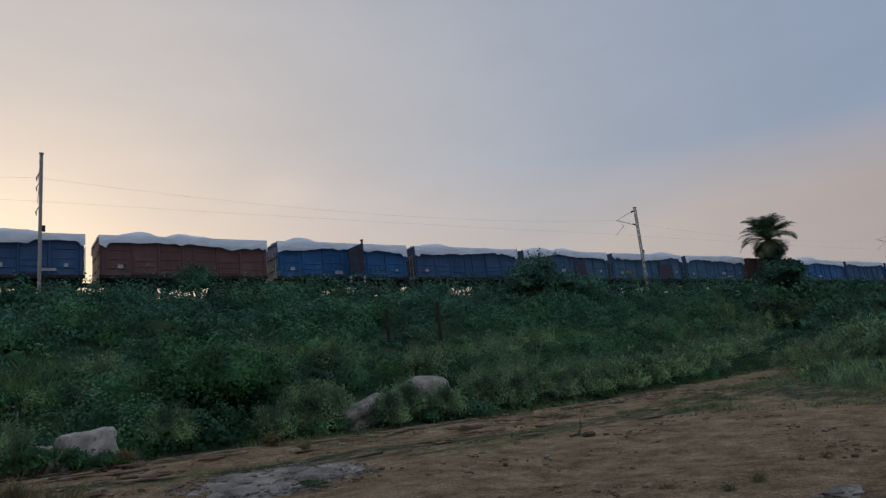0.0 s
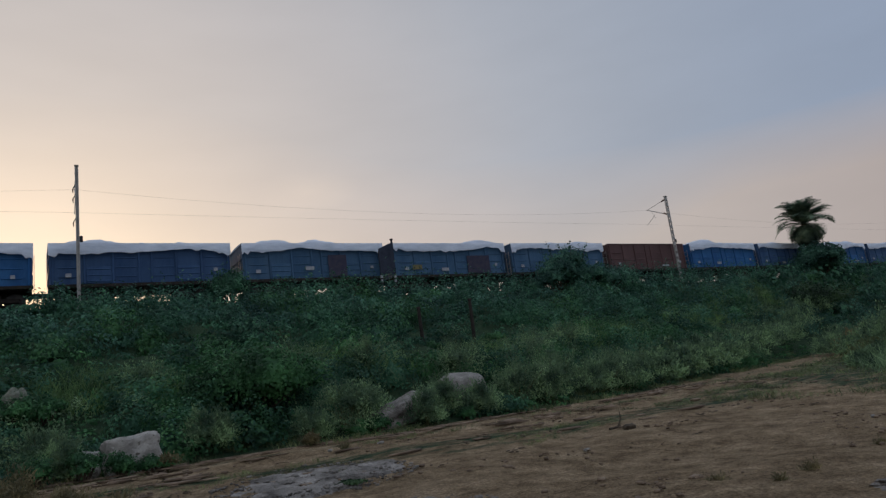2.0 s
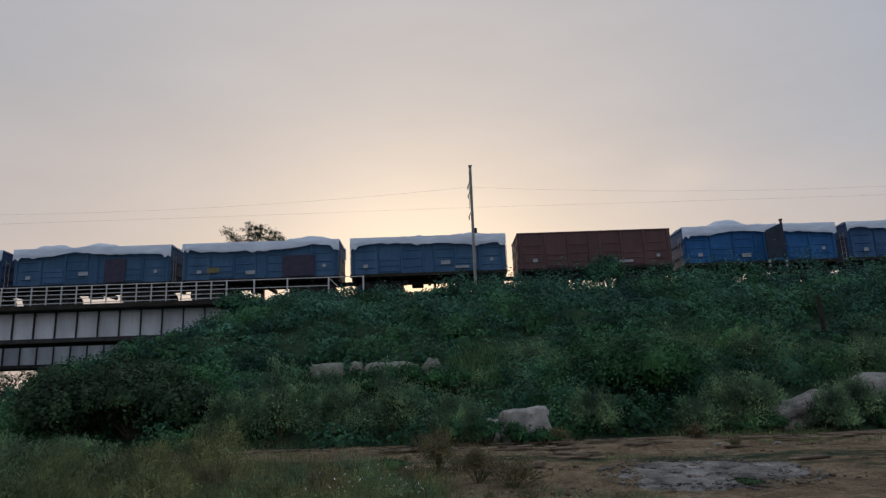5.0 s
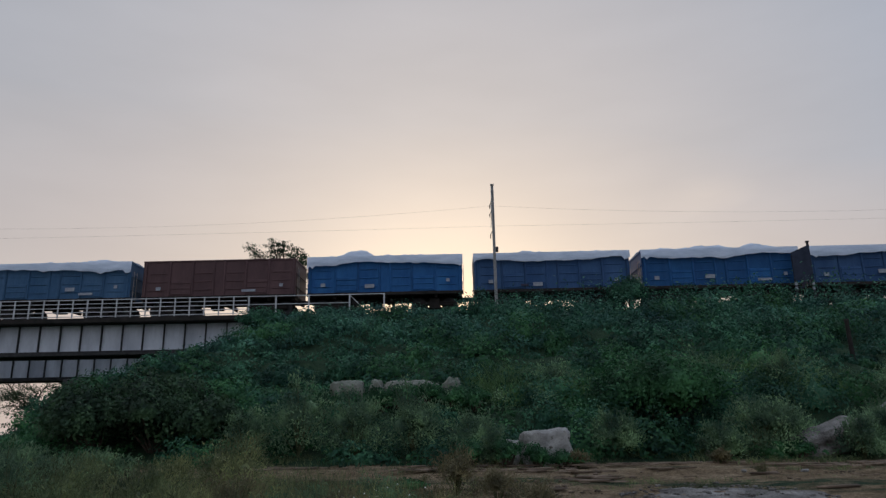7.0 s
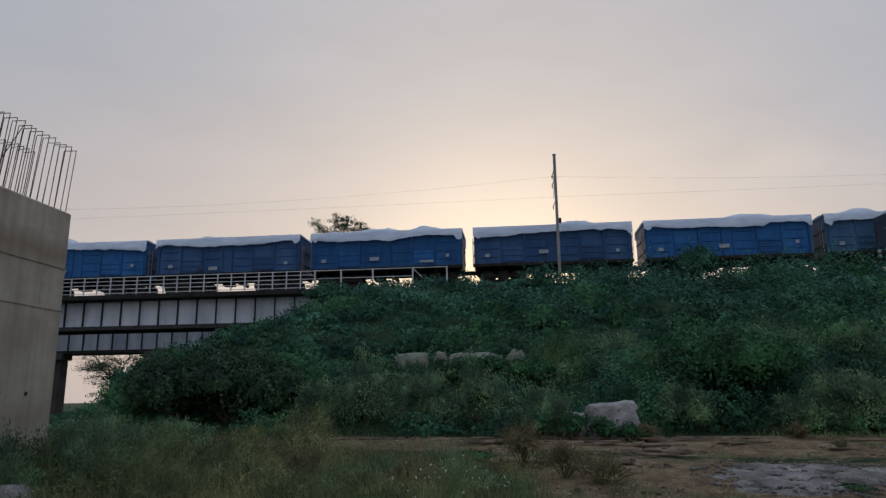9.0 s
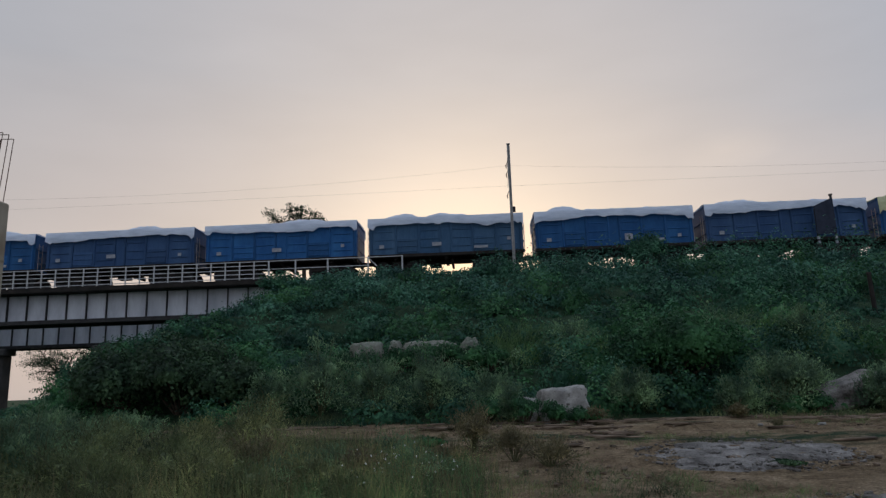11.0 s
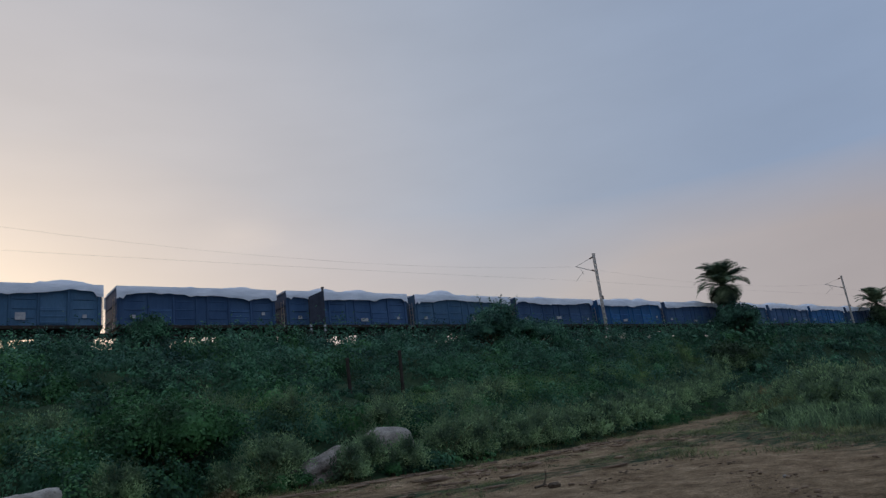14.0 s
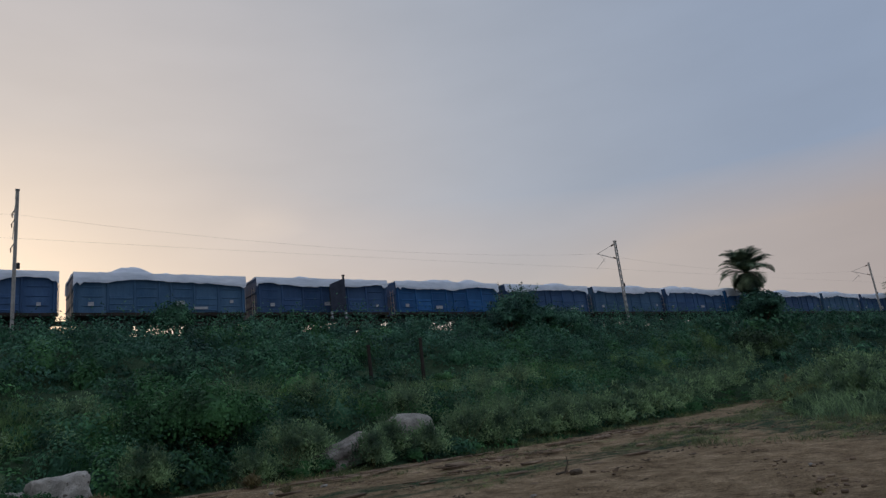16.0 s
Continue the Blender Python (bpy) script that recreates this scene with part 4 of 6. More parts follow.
def undergrowth():
    """Shrubs and creepers that cover the bank, sorted by how far they stand."""
    groups = [
        ("bank_undergrowth", LEAF_MID, -34, 54, lambda x: veg_line(x) + 0.9, lambda x: veg_line(x) + 8.0, 1.2, (0.45, 0.95), (0.15, 0.5), 0.15, 70),
        ("bank_creepers", LEAF_DARK, -36, 85, lambda x: veg_line(x) + 7.0, lambda x: 38.5, 1.2, (0.55, 1.15), (0.25, 0.65), 0.18, 100),
        ("shoulder_shrubs", LEAF_HAZED, -26, 112, lambda x: max(34.5, veg_line(x) + 1), lambda x: 41.3, 1.4, (0.5, 1.25), (0.45, 1.8), 0.175, 235),
        ("front_shrubs", LEAF_MID, -30, 40, lambda x: veg_line(x) + 1.3, lambda x: veg_line(x) + 7.0, 2.0, (0.7, 1.35), (0.7, 2.6), 0.122, 1100),
        ("front_dark_shrubs", LEAF_DARK, -29, 40, lambda x: veg_line(x) + 1.6, lambda x: veg_line(x) + 8.0, 2.2, (0.8, 1.5), (0.7, 2.7), 0.122, 1100),
        ("slope_shrubs", LEAF_DARK, -30, 75, lambda x: veg_line(x) + 7.0, lambda x: 40.5, 2.5, (0.7, 1.7), (0.6, 2.4), 0.155, 800),
        ("slope_green_shrubs", LEAF_MID, -30, 75, lambda x: veg_line(x) + 6.0, lambda x: 39.5, 2.9, (0.7, 1.6), (0.6, 2.1), 0.155, 740),
        ("pale_feathery_shrubs", FEATHERY, 0, 62, lambda x: veg_line(x) + 4.4, lambda x: veg_line(x) + 7.4, 1.5, (0.6, 1.15), (0.5, 1.15), 0.13, 330),
        ("distant_scrub", LEAF_DARK, 60, 330, lambda x: veg_line(x), lambda x: 42.0, 3.4, (1.4, 2.6), (0.9, 2.4), 0.5, 110),
    ]
    for name, mat, x0, x1, lo, hi, step, rr, hh, leaf, count in groups:
        p = scatter(x0, x1, lo, hi, step)
        p = p[off_bridge(p[:, 0], p[:, 1])]
        p = p[(ground_z(p[:, 0], p[:, 1]) > 0.35)]
        where = wobble(p[:, 0], p[:, 1], 0.42, 5.0)
        if name in ("front_shrubs", "slope_green_shrubs"):
            p = p[where > -0.15]
        elif name in ("front_dark_shrubs", "slope_shrubs"):
            p = p[where < 0.25]
        w = 0.5 + 0.5 * wobble(p[:, 0], p[:, 1], 0.55, 1.0)
        rx = RNG.uniform(*rr, len(p)) * (0.8 + 0.4 * w)
        rz = hh[0] + (hh[1] - hh[0]) * np.clip(0.5 * w + 0.62 * RNG.random(len(p)) - 0.05, 0, 1) ** 1.5
        cap = height_cap(p[:, 0], p[:, 1])
        rx = np.where((cap < 0.5) & (p[:, 1] < 33), np.minimum(rx, 0.55), rx)
        rz = np.minimum(rz, cap)
        cz = ground_z(p[:, 0], p[:, 1]) - 0.05
        pt, d, _ = bush_points(p[:, 0], p[:, 1], cz, rx, rz, count)
        n = unit(d + RNG.normal(size=d.shape) * 0.34)
        core = bush_cores(p[:, 0], p[:, 1], cz, rx, rz, 0.40) if count > 400 else None
        me = mound_mesh(name, pt, n, leaf, 0.3 if mat is FEATHERY else 0.56, core, mat, RNG)
        tagged(new(name, me), "dense green shrubs and creepers covering the railway bank", "undergrowth", kind="stuff")


def shoulder_edge():
    """A close row of low growth along the edge of the ballast, open at a few spots."""
    rng = np.random.default_rng(83)
    c = scatter(-10.0, 118.0, lambda x: 40.5, lambda x: 41.6, 0.62, rng)
    top = np.interp(c[:, 0], [-10, -8, -6.7, -4.4, -2.6, -2.2, -0.3, 0.2, 22, 40, 118], [0.45, 0.65, 0.8, 0.95, 1.1, 0.3, 0.3, 1.6, 1.9, 2.05, 2.2])
    top = top * np.where(c[:, 0] > 1.5, rng.uniform(0.74, 1.12, len(c)) + 0.2 * wobble(c[:, 0], c[:, 1], 0.9, 2.0), rng.uniform(0.82, 1.08, len(c)))
    pt, d, _ = bush_points(c[:, 0], c[:, 1], ground_z(c[:, 0], c[:, 1]) - 0.05, np.full(len(c), 0.58), top, 90, rng, 0.5)
    n = unit(d + rng.normal(size=d.shape) * 0.4)
    me = raw_mesh("shoulder_edge_growth", leaf_arrays(pt, n, np.full(len(pt), 0.18), 0.5, rng), quads_for(len(pt)), LEAF_HAZED)
    tagged(new("shoulder_edge_growth", me), "low leafy growth along the edge of the ballast", "undergrowth", kind="stuff")


def blades(p, height, width, lean, rng=RNG):
    """Grass blades: narrow, bent outwards; two quads each."""
    n = len(p)
    a = rng.uniform(0, 2 * np.pi, n)
    side = np.stack([np.cos(a), np.sin(a), np.zeros(n)], 1) * width[:, None]
    out = rng.normal(size=(n, 3)) * lean[:, None]
    out[:, 2] = 0
    h = height * rng.uniform(0.6, 1.2, n)
    mid = p + out * 0.35 + np.stack([np.zeros(n), np.zeros(n), h * 0.6], 1)
    tip = p + out + np.stack([np.zeros(n), np.zeros(n), h], 1)
    v = np.stack([p - side, p + side, mid + side * 0.7, mid - side * 0.7, tip + side * 0.15, tip - side * 0.15], 1).reshape(-1, 3)
    i = np.arange(n)[:, None] * 6
    q = np.concatenate([i + np.array([0, 1, 2, 3]), i + np.array([3, 2, 4, 5])])
    return v, q


def tuft_points(centres, radius, count, rng=RNG):
    i = np.repeat(np.arange(len(centres)), count)
    r = np.abs(rng.normal(size=len(i))) * radius[i] * 0.6
    a = rng.uniform(0, 2 * np.pi, len(i))
    p = np.zeros((len(i), 3))
    p[:, 0], p[:, 1] = centres[i, 0] + r * np.cos(a), centres[i, 1] + r * np.sin(a)
    p[:, 2] = ground_z(p[:, 0], p[:, 1]) - 0.02
    return p, i


def grasses():
    # pale grass band half-way up, along the dirt edge and over the field
    bank = [
        ("pale_grass_band", GRASS, 0, 60, lambda x: veg_line(x) + 5.0, lambda x: veg_line(x) + 7.4, 0.6, 0.5, 45, 0.8, 0.012, 0.42),
        ("edge_grass", OLIVE, -22, 50, lambda x: veg_line(x) - 0.35, lambda x: veg_line(x) + 1.0, 0.55, 0.4, 60, 0.22, 0.008, 0.16),
        ("right_field_grass", OLIVE, 18, 75, lambda x: max(11.5 - 0.8 * (x - 18), 6 + 0.2 * (x - 18)), lambda x: veg_line(x) - 4.2, 0.85, 0.7, 42, 0.19, 0.011, 0.2),
    ]
    dirt = [
        ("low_dirt_grass", OLIVE, -8, 30, lambda x: veg_line(x) - 2.5, lambda x: veg_line(x) - 1.8, 0.5, 0.25, 26, 0.10, 0.006, 0.08),
        ("verge_grass", OLIVE, 4, 34, lambda x: np.interp(x, [4, 9, 13, 20, 34], [14.6, 13.0, 13.4, 15.0, 19.2]), lambda x: np.interp(x, [4, 9, 13, 20, 34], [16.0, 14.3, 14.4, 16.4, 21.0]), 0.5, 0.3, 40, 0.09, 0.005, 0.12),
        ("tan_field_grass", FEATHERY, 27, 85, lambda x: 5.5 + 0.32 * (x - 18), lambda x: min(veg_line(x) - 4.2, 0.55 * x - 0.8), 0.95, 0.8, 46, 0.8, 0.019, 0.36),
        ("tall_field_grass", GRASS, 36, 95, lambda x: 6.5 + 0.34 * (x - 18), lambda x: min(veg_line(x) - 3.0, 0.54 * x - 1.0), 1.7, 1.0, 70, 1.25, 0.02, 0.5),
        ("near_green_grass", OLIVE, 0.2, 4.6, lambda x: 8.6, lambda x: 12.4 - 0.15 * x, 0.42, 0.3, 34, 0.14, 0.005, 0.12),
        ("sparse_dirt_grass", OLIVE, -6, 26, lambda x: veg_line(x) - 5.4, lambda x: veg_line(x) - 4.0, 0.6, 0.3, 26, 0.10, 0.006, 0.08),
    ]
    for name, mat, x0, x1, lo, hi, step, rad, count, h, w, lean in bank + dirt:
        c = scatter(x0, x1, lo, hi, step)
        k = wobble(c[:, 0], c[:, 1], 0.8, 3.0)
        c = c[k > (-0.35 if h > 0.3 else -0.1)]
        p, i = tuft_points(c, np.full(len(c), rad), count)
        hh = h * (0.65 + 0.5 * RNG.random(len(c)))[i]
        v, q = blades(p, hh, np.full(len(p), w), np.full(len(p), lean))
        tagged(new(name, raw_mesh(name, v, q, mat)), "pale green grass growing beside the dirt track", "grass", kind="stuff")


def weed_bush(name, label, cx, cy, r, h, mat, count, leaf, seed, stems=14, category="shrub", full=True):
    """A feathery weed: fine stems that fan out, with small leaves along them."""
    rng = np.random.default_rng(seed)
    z = float(ground_z(cx, cy))
    t = thing(name, label, category, (cx, cy, z))
    bm = bmesh.new()
    ends = []
    for _ in range(stems):
        a, k = rng.uniform(0, 6.283), rng.uniform(0.15, 1.0)
        e = Vector((math.cos(a) * r * k, math.sin(a) * r * k, h * rng.uniform(0.65, 1.0) * (1.1 - 0.45 * k * k)))
        ends.append(e)
        add_rod(bm, (0, 0, -0.05), e * 0.55 + Vector((0, 0, h * 0.08)), 0.012, 0.008, 5)
        add_rod(bm, e * 0.55 + Vector((0, 0, h * 0.08)), e, 0.008, 0.002, 5)
    part("stem", bm, STALK, t)["kind"] = "stuff"
    # fine needles over several soft lobes, and some along the stems
    m, shell = (10, 0.55) if full else (4, 0.9)
    a, k = rng.uniform(0, 6.283, m), rng.uniform(0.05, 0.62, m)
    br = r * rng.uniform(0.36, 0.54, m)
    bz = h * rng.uniform(0.30, 0.58, m) * (1.12 - 0.45 * k)
    if full:
        # a skirt of low lobes down to the ground
        a[5:], k[5:] = np.arange(5) * 1.257 + rng.uniform(-0.4, 0.4, 5), rng.uniform(0.45, 0.7, 5)
        bz[5:] = h * rng.uniform(0.08, 0.24, 5)
    core = bush_cores(np.cos(a[:5]) * r * k[:5], np.sin(a[:5]) * r * k[:5], bz[:5], br[:5], np.minimum(br[:5] * 1.15, h * 0.46), 0.36) if full else None
    p, d, _ = bush_points(np.cos(a) * r * k, np.sin(a) * r * k, bz, br, np.minimum(br * 1.15, h * 0.46), int(count * 0.72 / m), rng, shell)
    e = np.array([tuple(v) for v in ends])
    n = count - len(p)
    i, f = rng.integers(0, len(e), n), rng.uniform(0.35, 1.0, n) ** 0.6
    q = e[i] * f[:, None] + np.stack([np.zeros(n), np.zeros(n), h * 0.08 * np.sin(f * 3.1)], 1) + rng.normal(size=(n, 3)) * (0.03 + 0.05 * r)
    p, d = np.concatenate([p, q]), np.concatenate([d, unit(q + rng.normal(size=q.shape) * 0.4)])
    p[:, 2] = np.maximum(p[:, 2], 0.02)
    way = unit(d * 0.6 + np.array([0, 0, 0.45]) + rng.normal(size=p.shape) * 0.6)
    side = unit(np.cross(way, d + rng.normal(size=p.shape) * 0.25))
    L = leaf * rng.uniform(0.6, 1.5, (len(p), 1))
    thin = 0.10 if leaf < 0.08 else 0.17
    v = np.stack([p, p + way * L * 0.5 + side * L * thin, p + way * L, p + way * L * 0.5 - side * L * thin], 1).reshape(-1, 3)
    me = leaf_and_core("foliage", v, core, mat)
    part("foliage", me, mat, t)
    return t


def leafy_shrub(name, label, cx, cy, r, h, mat, count, leaf, seed, base=None, sprigs=0, category="shrub"):
    """A dense shrub of several lobes with a few sprigs that stand out of its top."""
    rng = np.random.default_rng(seed)
    z = float(ground_z(cx, cy)) if base is None else base
    t = thing(name, label, category, (cx, cy, z))
    m = 9
    a = rng.uniform(0, 6.283, m)
    k = rng.uniform(0.1, 0.7, m)
    bx, by = np.cos(a) * r * k, np.sin(a) * r * k
    br = r * rng.uniform(0.35, 0.6, m)
    bz = h * rng.uniform(0.25, 0.55, m) * (1.15 - 0.5 * k)
    p, d, _ = bush_points(bx, by, bz, br, np.minimum(br * 1.1, h * 0.5), count // m, rng, 0.5)
    p[:, 2] = np.maximum(p[:, 2], -0.1)
    bm = bmesh.new()
    for j in range(m):
        add_rod(bm, (0, 0, -0.2), (bx[j], by[j], bz[j]), 0.05, 0.02, 6)
    extra = []
    for _ in range(sprigs):
        sx, sy = rng.normal() * r * 0.3, rng.normal() * r * 0.3
        top = Vector((sx * 1.6 + rng.normal() * 0.2, sy * 1.4, h * rng.uniform(0.84, 1.0)))
        add_rod(bm, (sx, sy, h * 0.5), top, 0.025, 0.01, 5)
        for f in np.linspace(0.55, 1.0, 14):
            extra.append(np.array((sx, sy, h * 0.5)) * (1 - f) + np.array(top) * f + rng.normal(size=3) * 0.12)
    part("branch", bm, BARK, t)["kind"] = "stuff"
    if extra:
        p = np.concatenate([p, np.array(extra)])
        d = np.concatenate([d, unit(rng.normal(size=(len(extra), 3)))])
    n = unit(d + rng.normal(size=d.shape) * 0.45)
    part("leaves", mound_mesh("leaves", p, n, leaf, 0.58, bush_cores(bx, by, bz, br, np.minimum(br * 1.1, h * 0.5), 0.45), mat, rng), mat, t)
    return t


def limb_tree(name, label, x, y, base, height, spread, seed, mat, leaf, per_twig, sparse=1.0, loose=0.03):
    """Tapered trunk, limbs that fork twice, leaves in loose clumps at the twigs."""
    rng = np.random.default_rng(seed)
    t = thing(name, label, "tree", (x, y, base))
    bm = bmesh.new()
    tips = []

    def grow(a, way, length, r, level):
        b = a + way * length
        add_rod(bm, a, b, r, r * 0.62, 7 if level < 2 else 5)
        if level == 3:
            tips.append(b)
            tips.append((a + b) / 2)
            return
        for _ in range(4 if level else 5):
            w = (way + Vector(rng.normal(size=3) * (0.62 if level else 0.75))).normalized()
            w.z = max(w.z, -0.15)
            w.x *= spread
            grow(a + (b - a) * rng.uniform(0.6, 1.0), w.normalized(), length * rng.uniform(0.55, 0.8), r * 0.5, level + 1)

    grow(Vector((0, 0, -0.3)), Vector((0, 0, 1)), height * 0.42, height * 0.028, 0)
    part("trunk", bm, BARK, t)
    tp = np.array([tuple(v) for v in tips])
    tp = tp[rng.random(len(tp)) < sparse]
    i = np.repeat(np.arange(len(tp)), per_twig)
    p = tp[i] + rng.normal(size=(len(i), 3)) * height * loose * np.array([1.5, 1.0, 0.6])
    n = unit(rng.normal(size=(len(i), 3)) + np.array([0, 0, 0.5]))
    part("crown", raw_mesh("crown", leaf_arrays(p, n, np.full(len(p), leaf), 0.5, rng), quads_for(len(p)), mat), mat, t)
    return t


def spread_tree(name, label, x, y, base, height, mat, seed):
    """A flat-topped tree: a short trunk, limbs that arch out, one of them far to the side, leaves in tufts along their outer half."""
    rng = np.random.default_rng(seed)
    t = thing(name, label, "tree", (x, y, base))
    bm = bmesh.new()
    fork = Vector((0.1, 0, height * 0.55))
    add_rod(bm, (0.25, 0, -0.5), fork, 0.22, 0.14, 8)
    pts, size = [], []
    limbs = [(-3.0, 0.955, 1.2), (-2.4, 0.90, 0.8)] + [(-1.3 + 0.43 * i, 0.845 + 0.15 * math.sin(0.45 + i * 0.28) - 0.0011 * i ** 2.4 + rng.uniform(-0.02, 0.03), 1.0) for i in range(11)]
    for tx, tz, thick in limbs:
        tip = Vector((tx, rng.uniform(-1.2, 1.2), height * tz))
        knee = fork.lerp(tip, 0.55) + Vector((0, 0, 0.35))
        add_rod(bm, fork, knee, 0.09, 0.055, 6)
        add_rod(bm, knee, tip, 0.055, 0.02, 6)
        for f in np.linspace(0.35, 1.0, 9):
            q = knee.lerp(tip, f) + Vector(rng.normal(size=3) * np.array([0.20, 0.3, 0.13]) * (1.15 - 0.5 * f))
            add_rod(bm, knee.lerp(tip, f - 0.1), q, 0.018, 0.008, 4)
            pts.append(tuple(q))
            size.append(thick * rng.uniform(0.6, 1.1))
    part("trunk", bm, BARK, t)
    pts, size = np.array(pts), np.array(size)
    i = np.repeat(np.arange(len(pts)), 34)
    p = pts[i] + rng.normal(size=(len(i), 3)) * np.array([0.26, 0.24, 0.10]) * size[i][:, None]
    n = unit(rng.normal(size=(len(i), 3)) * 0.7 + np.array([0, 0, 1.0]))
    part("crown", raw_mesh("crown", leaf_arrays(p, n, np.full(len(p), 0.16), 0.5, rng), quads_for(len(p)), mat), mat, t)
    return t


def palm_tree(x, y, crown_z, r, seed, fronds=34):
    rng = np.random.default_rng(seed)
    base = float(ground_z(x, y))
    t = thing("palm_tree", "dark date palm with a bushy crown on the bank", "palm", (x, y, base), "palms")
    h = crown_z - base
    bm = bmesh.new()
    for i in range(14):
        f = i / 14
        add_rod(bm, (0, 0, h * f - 0.2), (0, 0, h * (f + 1 / 14)), 0.30 - 0.06 * f, 0.34 - 0.06 * f, 10)
    part("trunk", bm, BARK, t)
    for k in range(fronds):
        a = k * 2.39996 + rng.uniform(-0.2, 0.2)
        share = k / fronds
        up = rng.uniform(0.75, 1.5) if share < 0.42 else (rng.uniform(0.1, 0.9) if share < 0.62 else rng.uniform(-1.2, -0.2))
        L = r * rng.uniform(0.9, 1.1) * (1.0 if share < 0.62 else 0.72)
        pts, s = [], 12
        pos, el = np.array([0.0, 0.0, 0.0]), up
        for j in range(s + 1):
            pts.append(pos.copy())
            step = np.array([math.cos(a) * math.cos(el), math.sin(a) * math.cos(el), math.sin(el)]) * L / s
            pos = pos + step
            el -= 0.045 + 0.014 * j
        pts = np.array(pts)
        bm = bmesh.new()
        for j in range(0, s, 2):
            add_rod(bm, Vector(pts[j]) + Vector((0, 0, h)), Vector(pts[min(j + 2, s)]) + Vector((0, 0, h)), 0.035 * (1 - j / s) + 0.006, None, 4)
        fr = part("frond", bm, PALM, t)
        c, q, vs = 0, [], []
        side = np.array([-math.sin(a), math.cos(a), 0.0])
        for f in np.linspace(0.14, 1.0, 40):
            j = min(int(f * s), s - 1)
            o = pts[j] * (1 - (f * s - j)) + pts[j + 1] * (f * s - j)
            along = pts[j + 1] - pts[j]
            along = along / np.linalg.norm(along)
            ll = 0.95 * math.sin(min(f * 2.6 + 0.35, 2.9)) * r / 3.2
            for sgn in (-1, 1):
                w = side * sgn * 0.75 + along * 0.6 + np.array([0, 0, 0.18 - 0.3 * rng.random()])
                w = w / np.linalg.norm(w) * ll
                b = along * 0.045
                vs += [o - b, o + b, o + w + b * 0.2, o + w - b * 0.2]
                q.append([c, c + 1, c + 2, c + 3])
                c += 4
        v = np.array(vs)
        v[:, 2] += h
        part("leaflet", raw_mesh("leaflet", v, np.array(q), PALM), PALM, fr)["kind"] = "stuff"
    return t


def stone(name, label, x, y, z, size, seed, turn=0, rough=0.12, tilt=0, category="stone", corner=3.0, group="", mat=None):
    """A worn block: a rounded box, dented at two scales."""
    bm = bmesh.new()
    bmesh.ops.create_cube(bm, size=2.0)
    bmesh.ops.subdivide_edges(bm, edges=bm.edges[:], cuts=15, use_grid_fill=True)
    for v in bm.verts:
        c = v.co.copy()
        g = (abs(c.x) ** corner + abs(c.y) ** corner + abs(c.z) ** corner) ** (1 / corner)
        c = c / g
        o = Vector((seed * 3.1, seed * 1.7, seed))
        c *= 1 + rough * noise.noise(c * 1.6 + o) + rough * 0.45 * noise.noise(c * 4.5 + o) + rough * 0.22 * noise.noise(c * 12 + o)
        v.co = Vector((c.x * size[0] / 2, c.y * size[1] / 2, c.z * size[2] / 2))
    ob = new(name, mesh_of(name, bm, mat or PITTED, True))
    ob.matrix_world = pose(x, y, z, 0, tilt, turn)
    return tagged(ob, label, category, group)


def foreground_weeds():
    """Low mixed weeds that fill the near corner beside the concrete abutment."""
    rng = np.random.default_rng(61)
    for name, mat, share, leaf, h in (("low_green_weeds", OLIVE, 0.5, 0.06, 0.42), ("low_olive_weeds", WEED, 0.5, 0.055, 0.46), ("low_dry_weeds", DRY, 0.3, 0.05, 0.4)):
        c = scatter(-12.5, 2.2, lambda x: 6.5, lambda x: 15.6 - 0.22 * max(x + 4, 0) ** 1.3, 0.5, rng)
        edge = c[:, 0] + 0.30 * (c[:, 1] - 10)
        c = c[(rng.random(len(c)) < share * np.interp(edge, [-4, -1.3, 0.5], [1.0, 0.75, 0.07])) & (c[:, 0] > -8.6)]
        n = 90
        i = np.repeat(np.arange(len(c)), n)
        top = (h * rng.uniform(0.45, 1.35, len(c)))[i]
        f = rng.random(len(i)) ** 0.7
        a, r = rng.uniform(0, 6.283, len(i)), np.abs(rng.normal(size=len(i))) * 0.2 * (0.4 + f)
        x, y = c[i, 0] + np.cos(a) * r, c[i, 1] + np.sin(a) * r
        p = np.stack([x, y, ground_z(x, y) + f * top], 1)
        d = unit(rng.normal(size=p.shape) * 0.8 + np.array([0, 0, 0.7]))
        me = raw_mesh(name, leaf_arrays(p, d, np.full(len(p), leaf), 0.2, rng), quads_for(len(p)), mat)
        tagged(new(name, me), "low mixed weeds covering the ground beside the concrete", "weeds", kind="stuff")


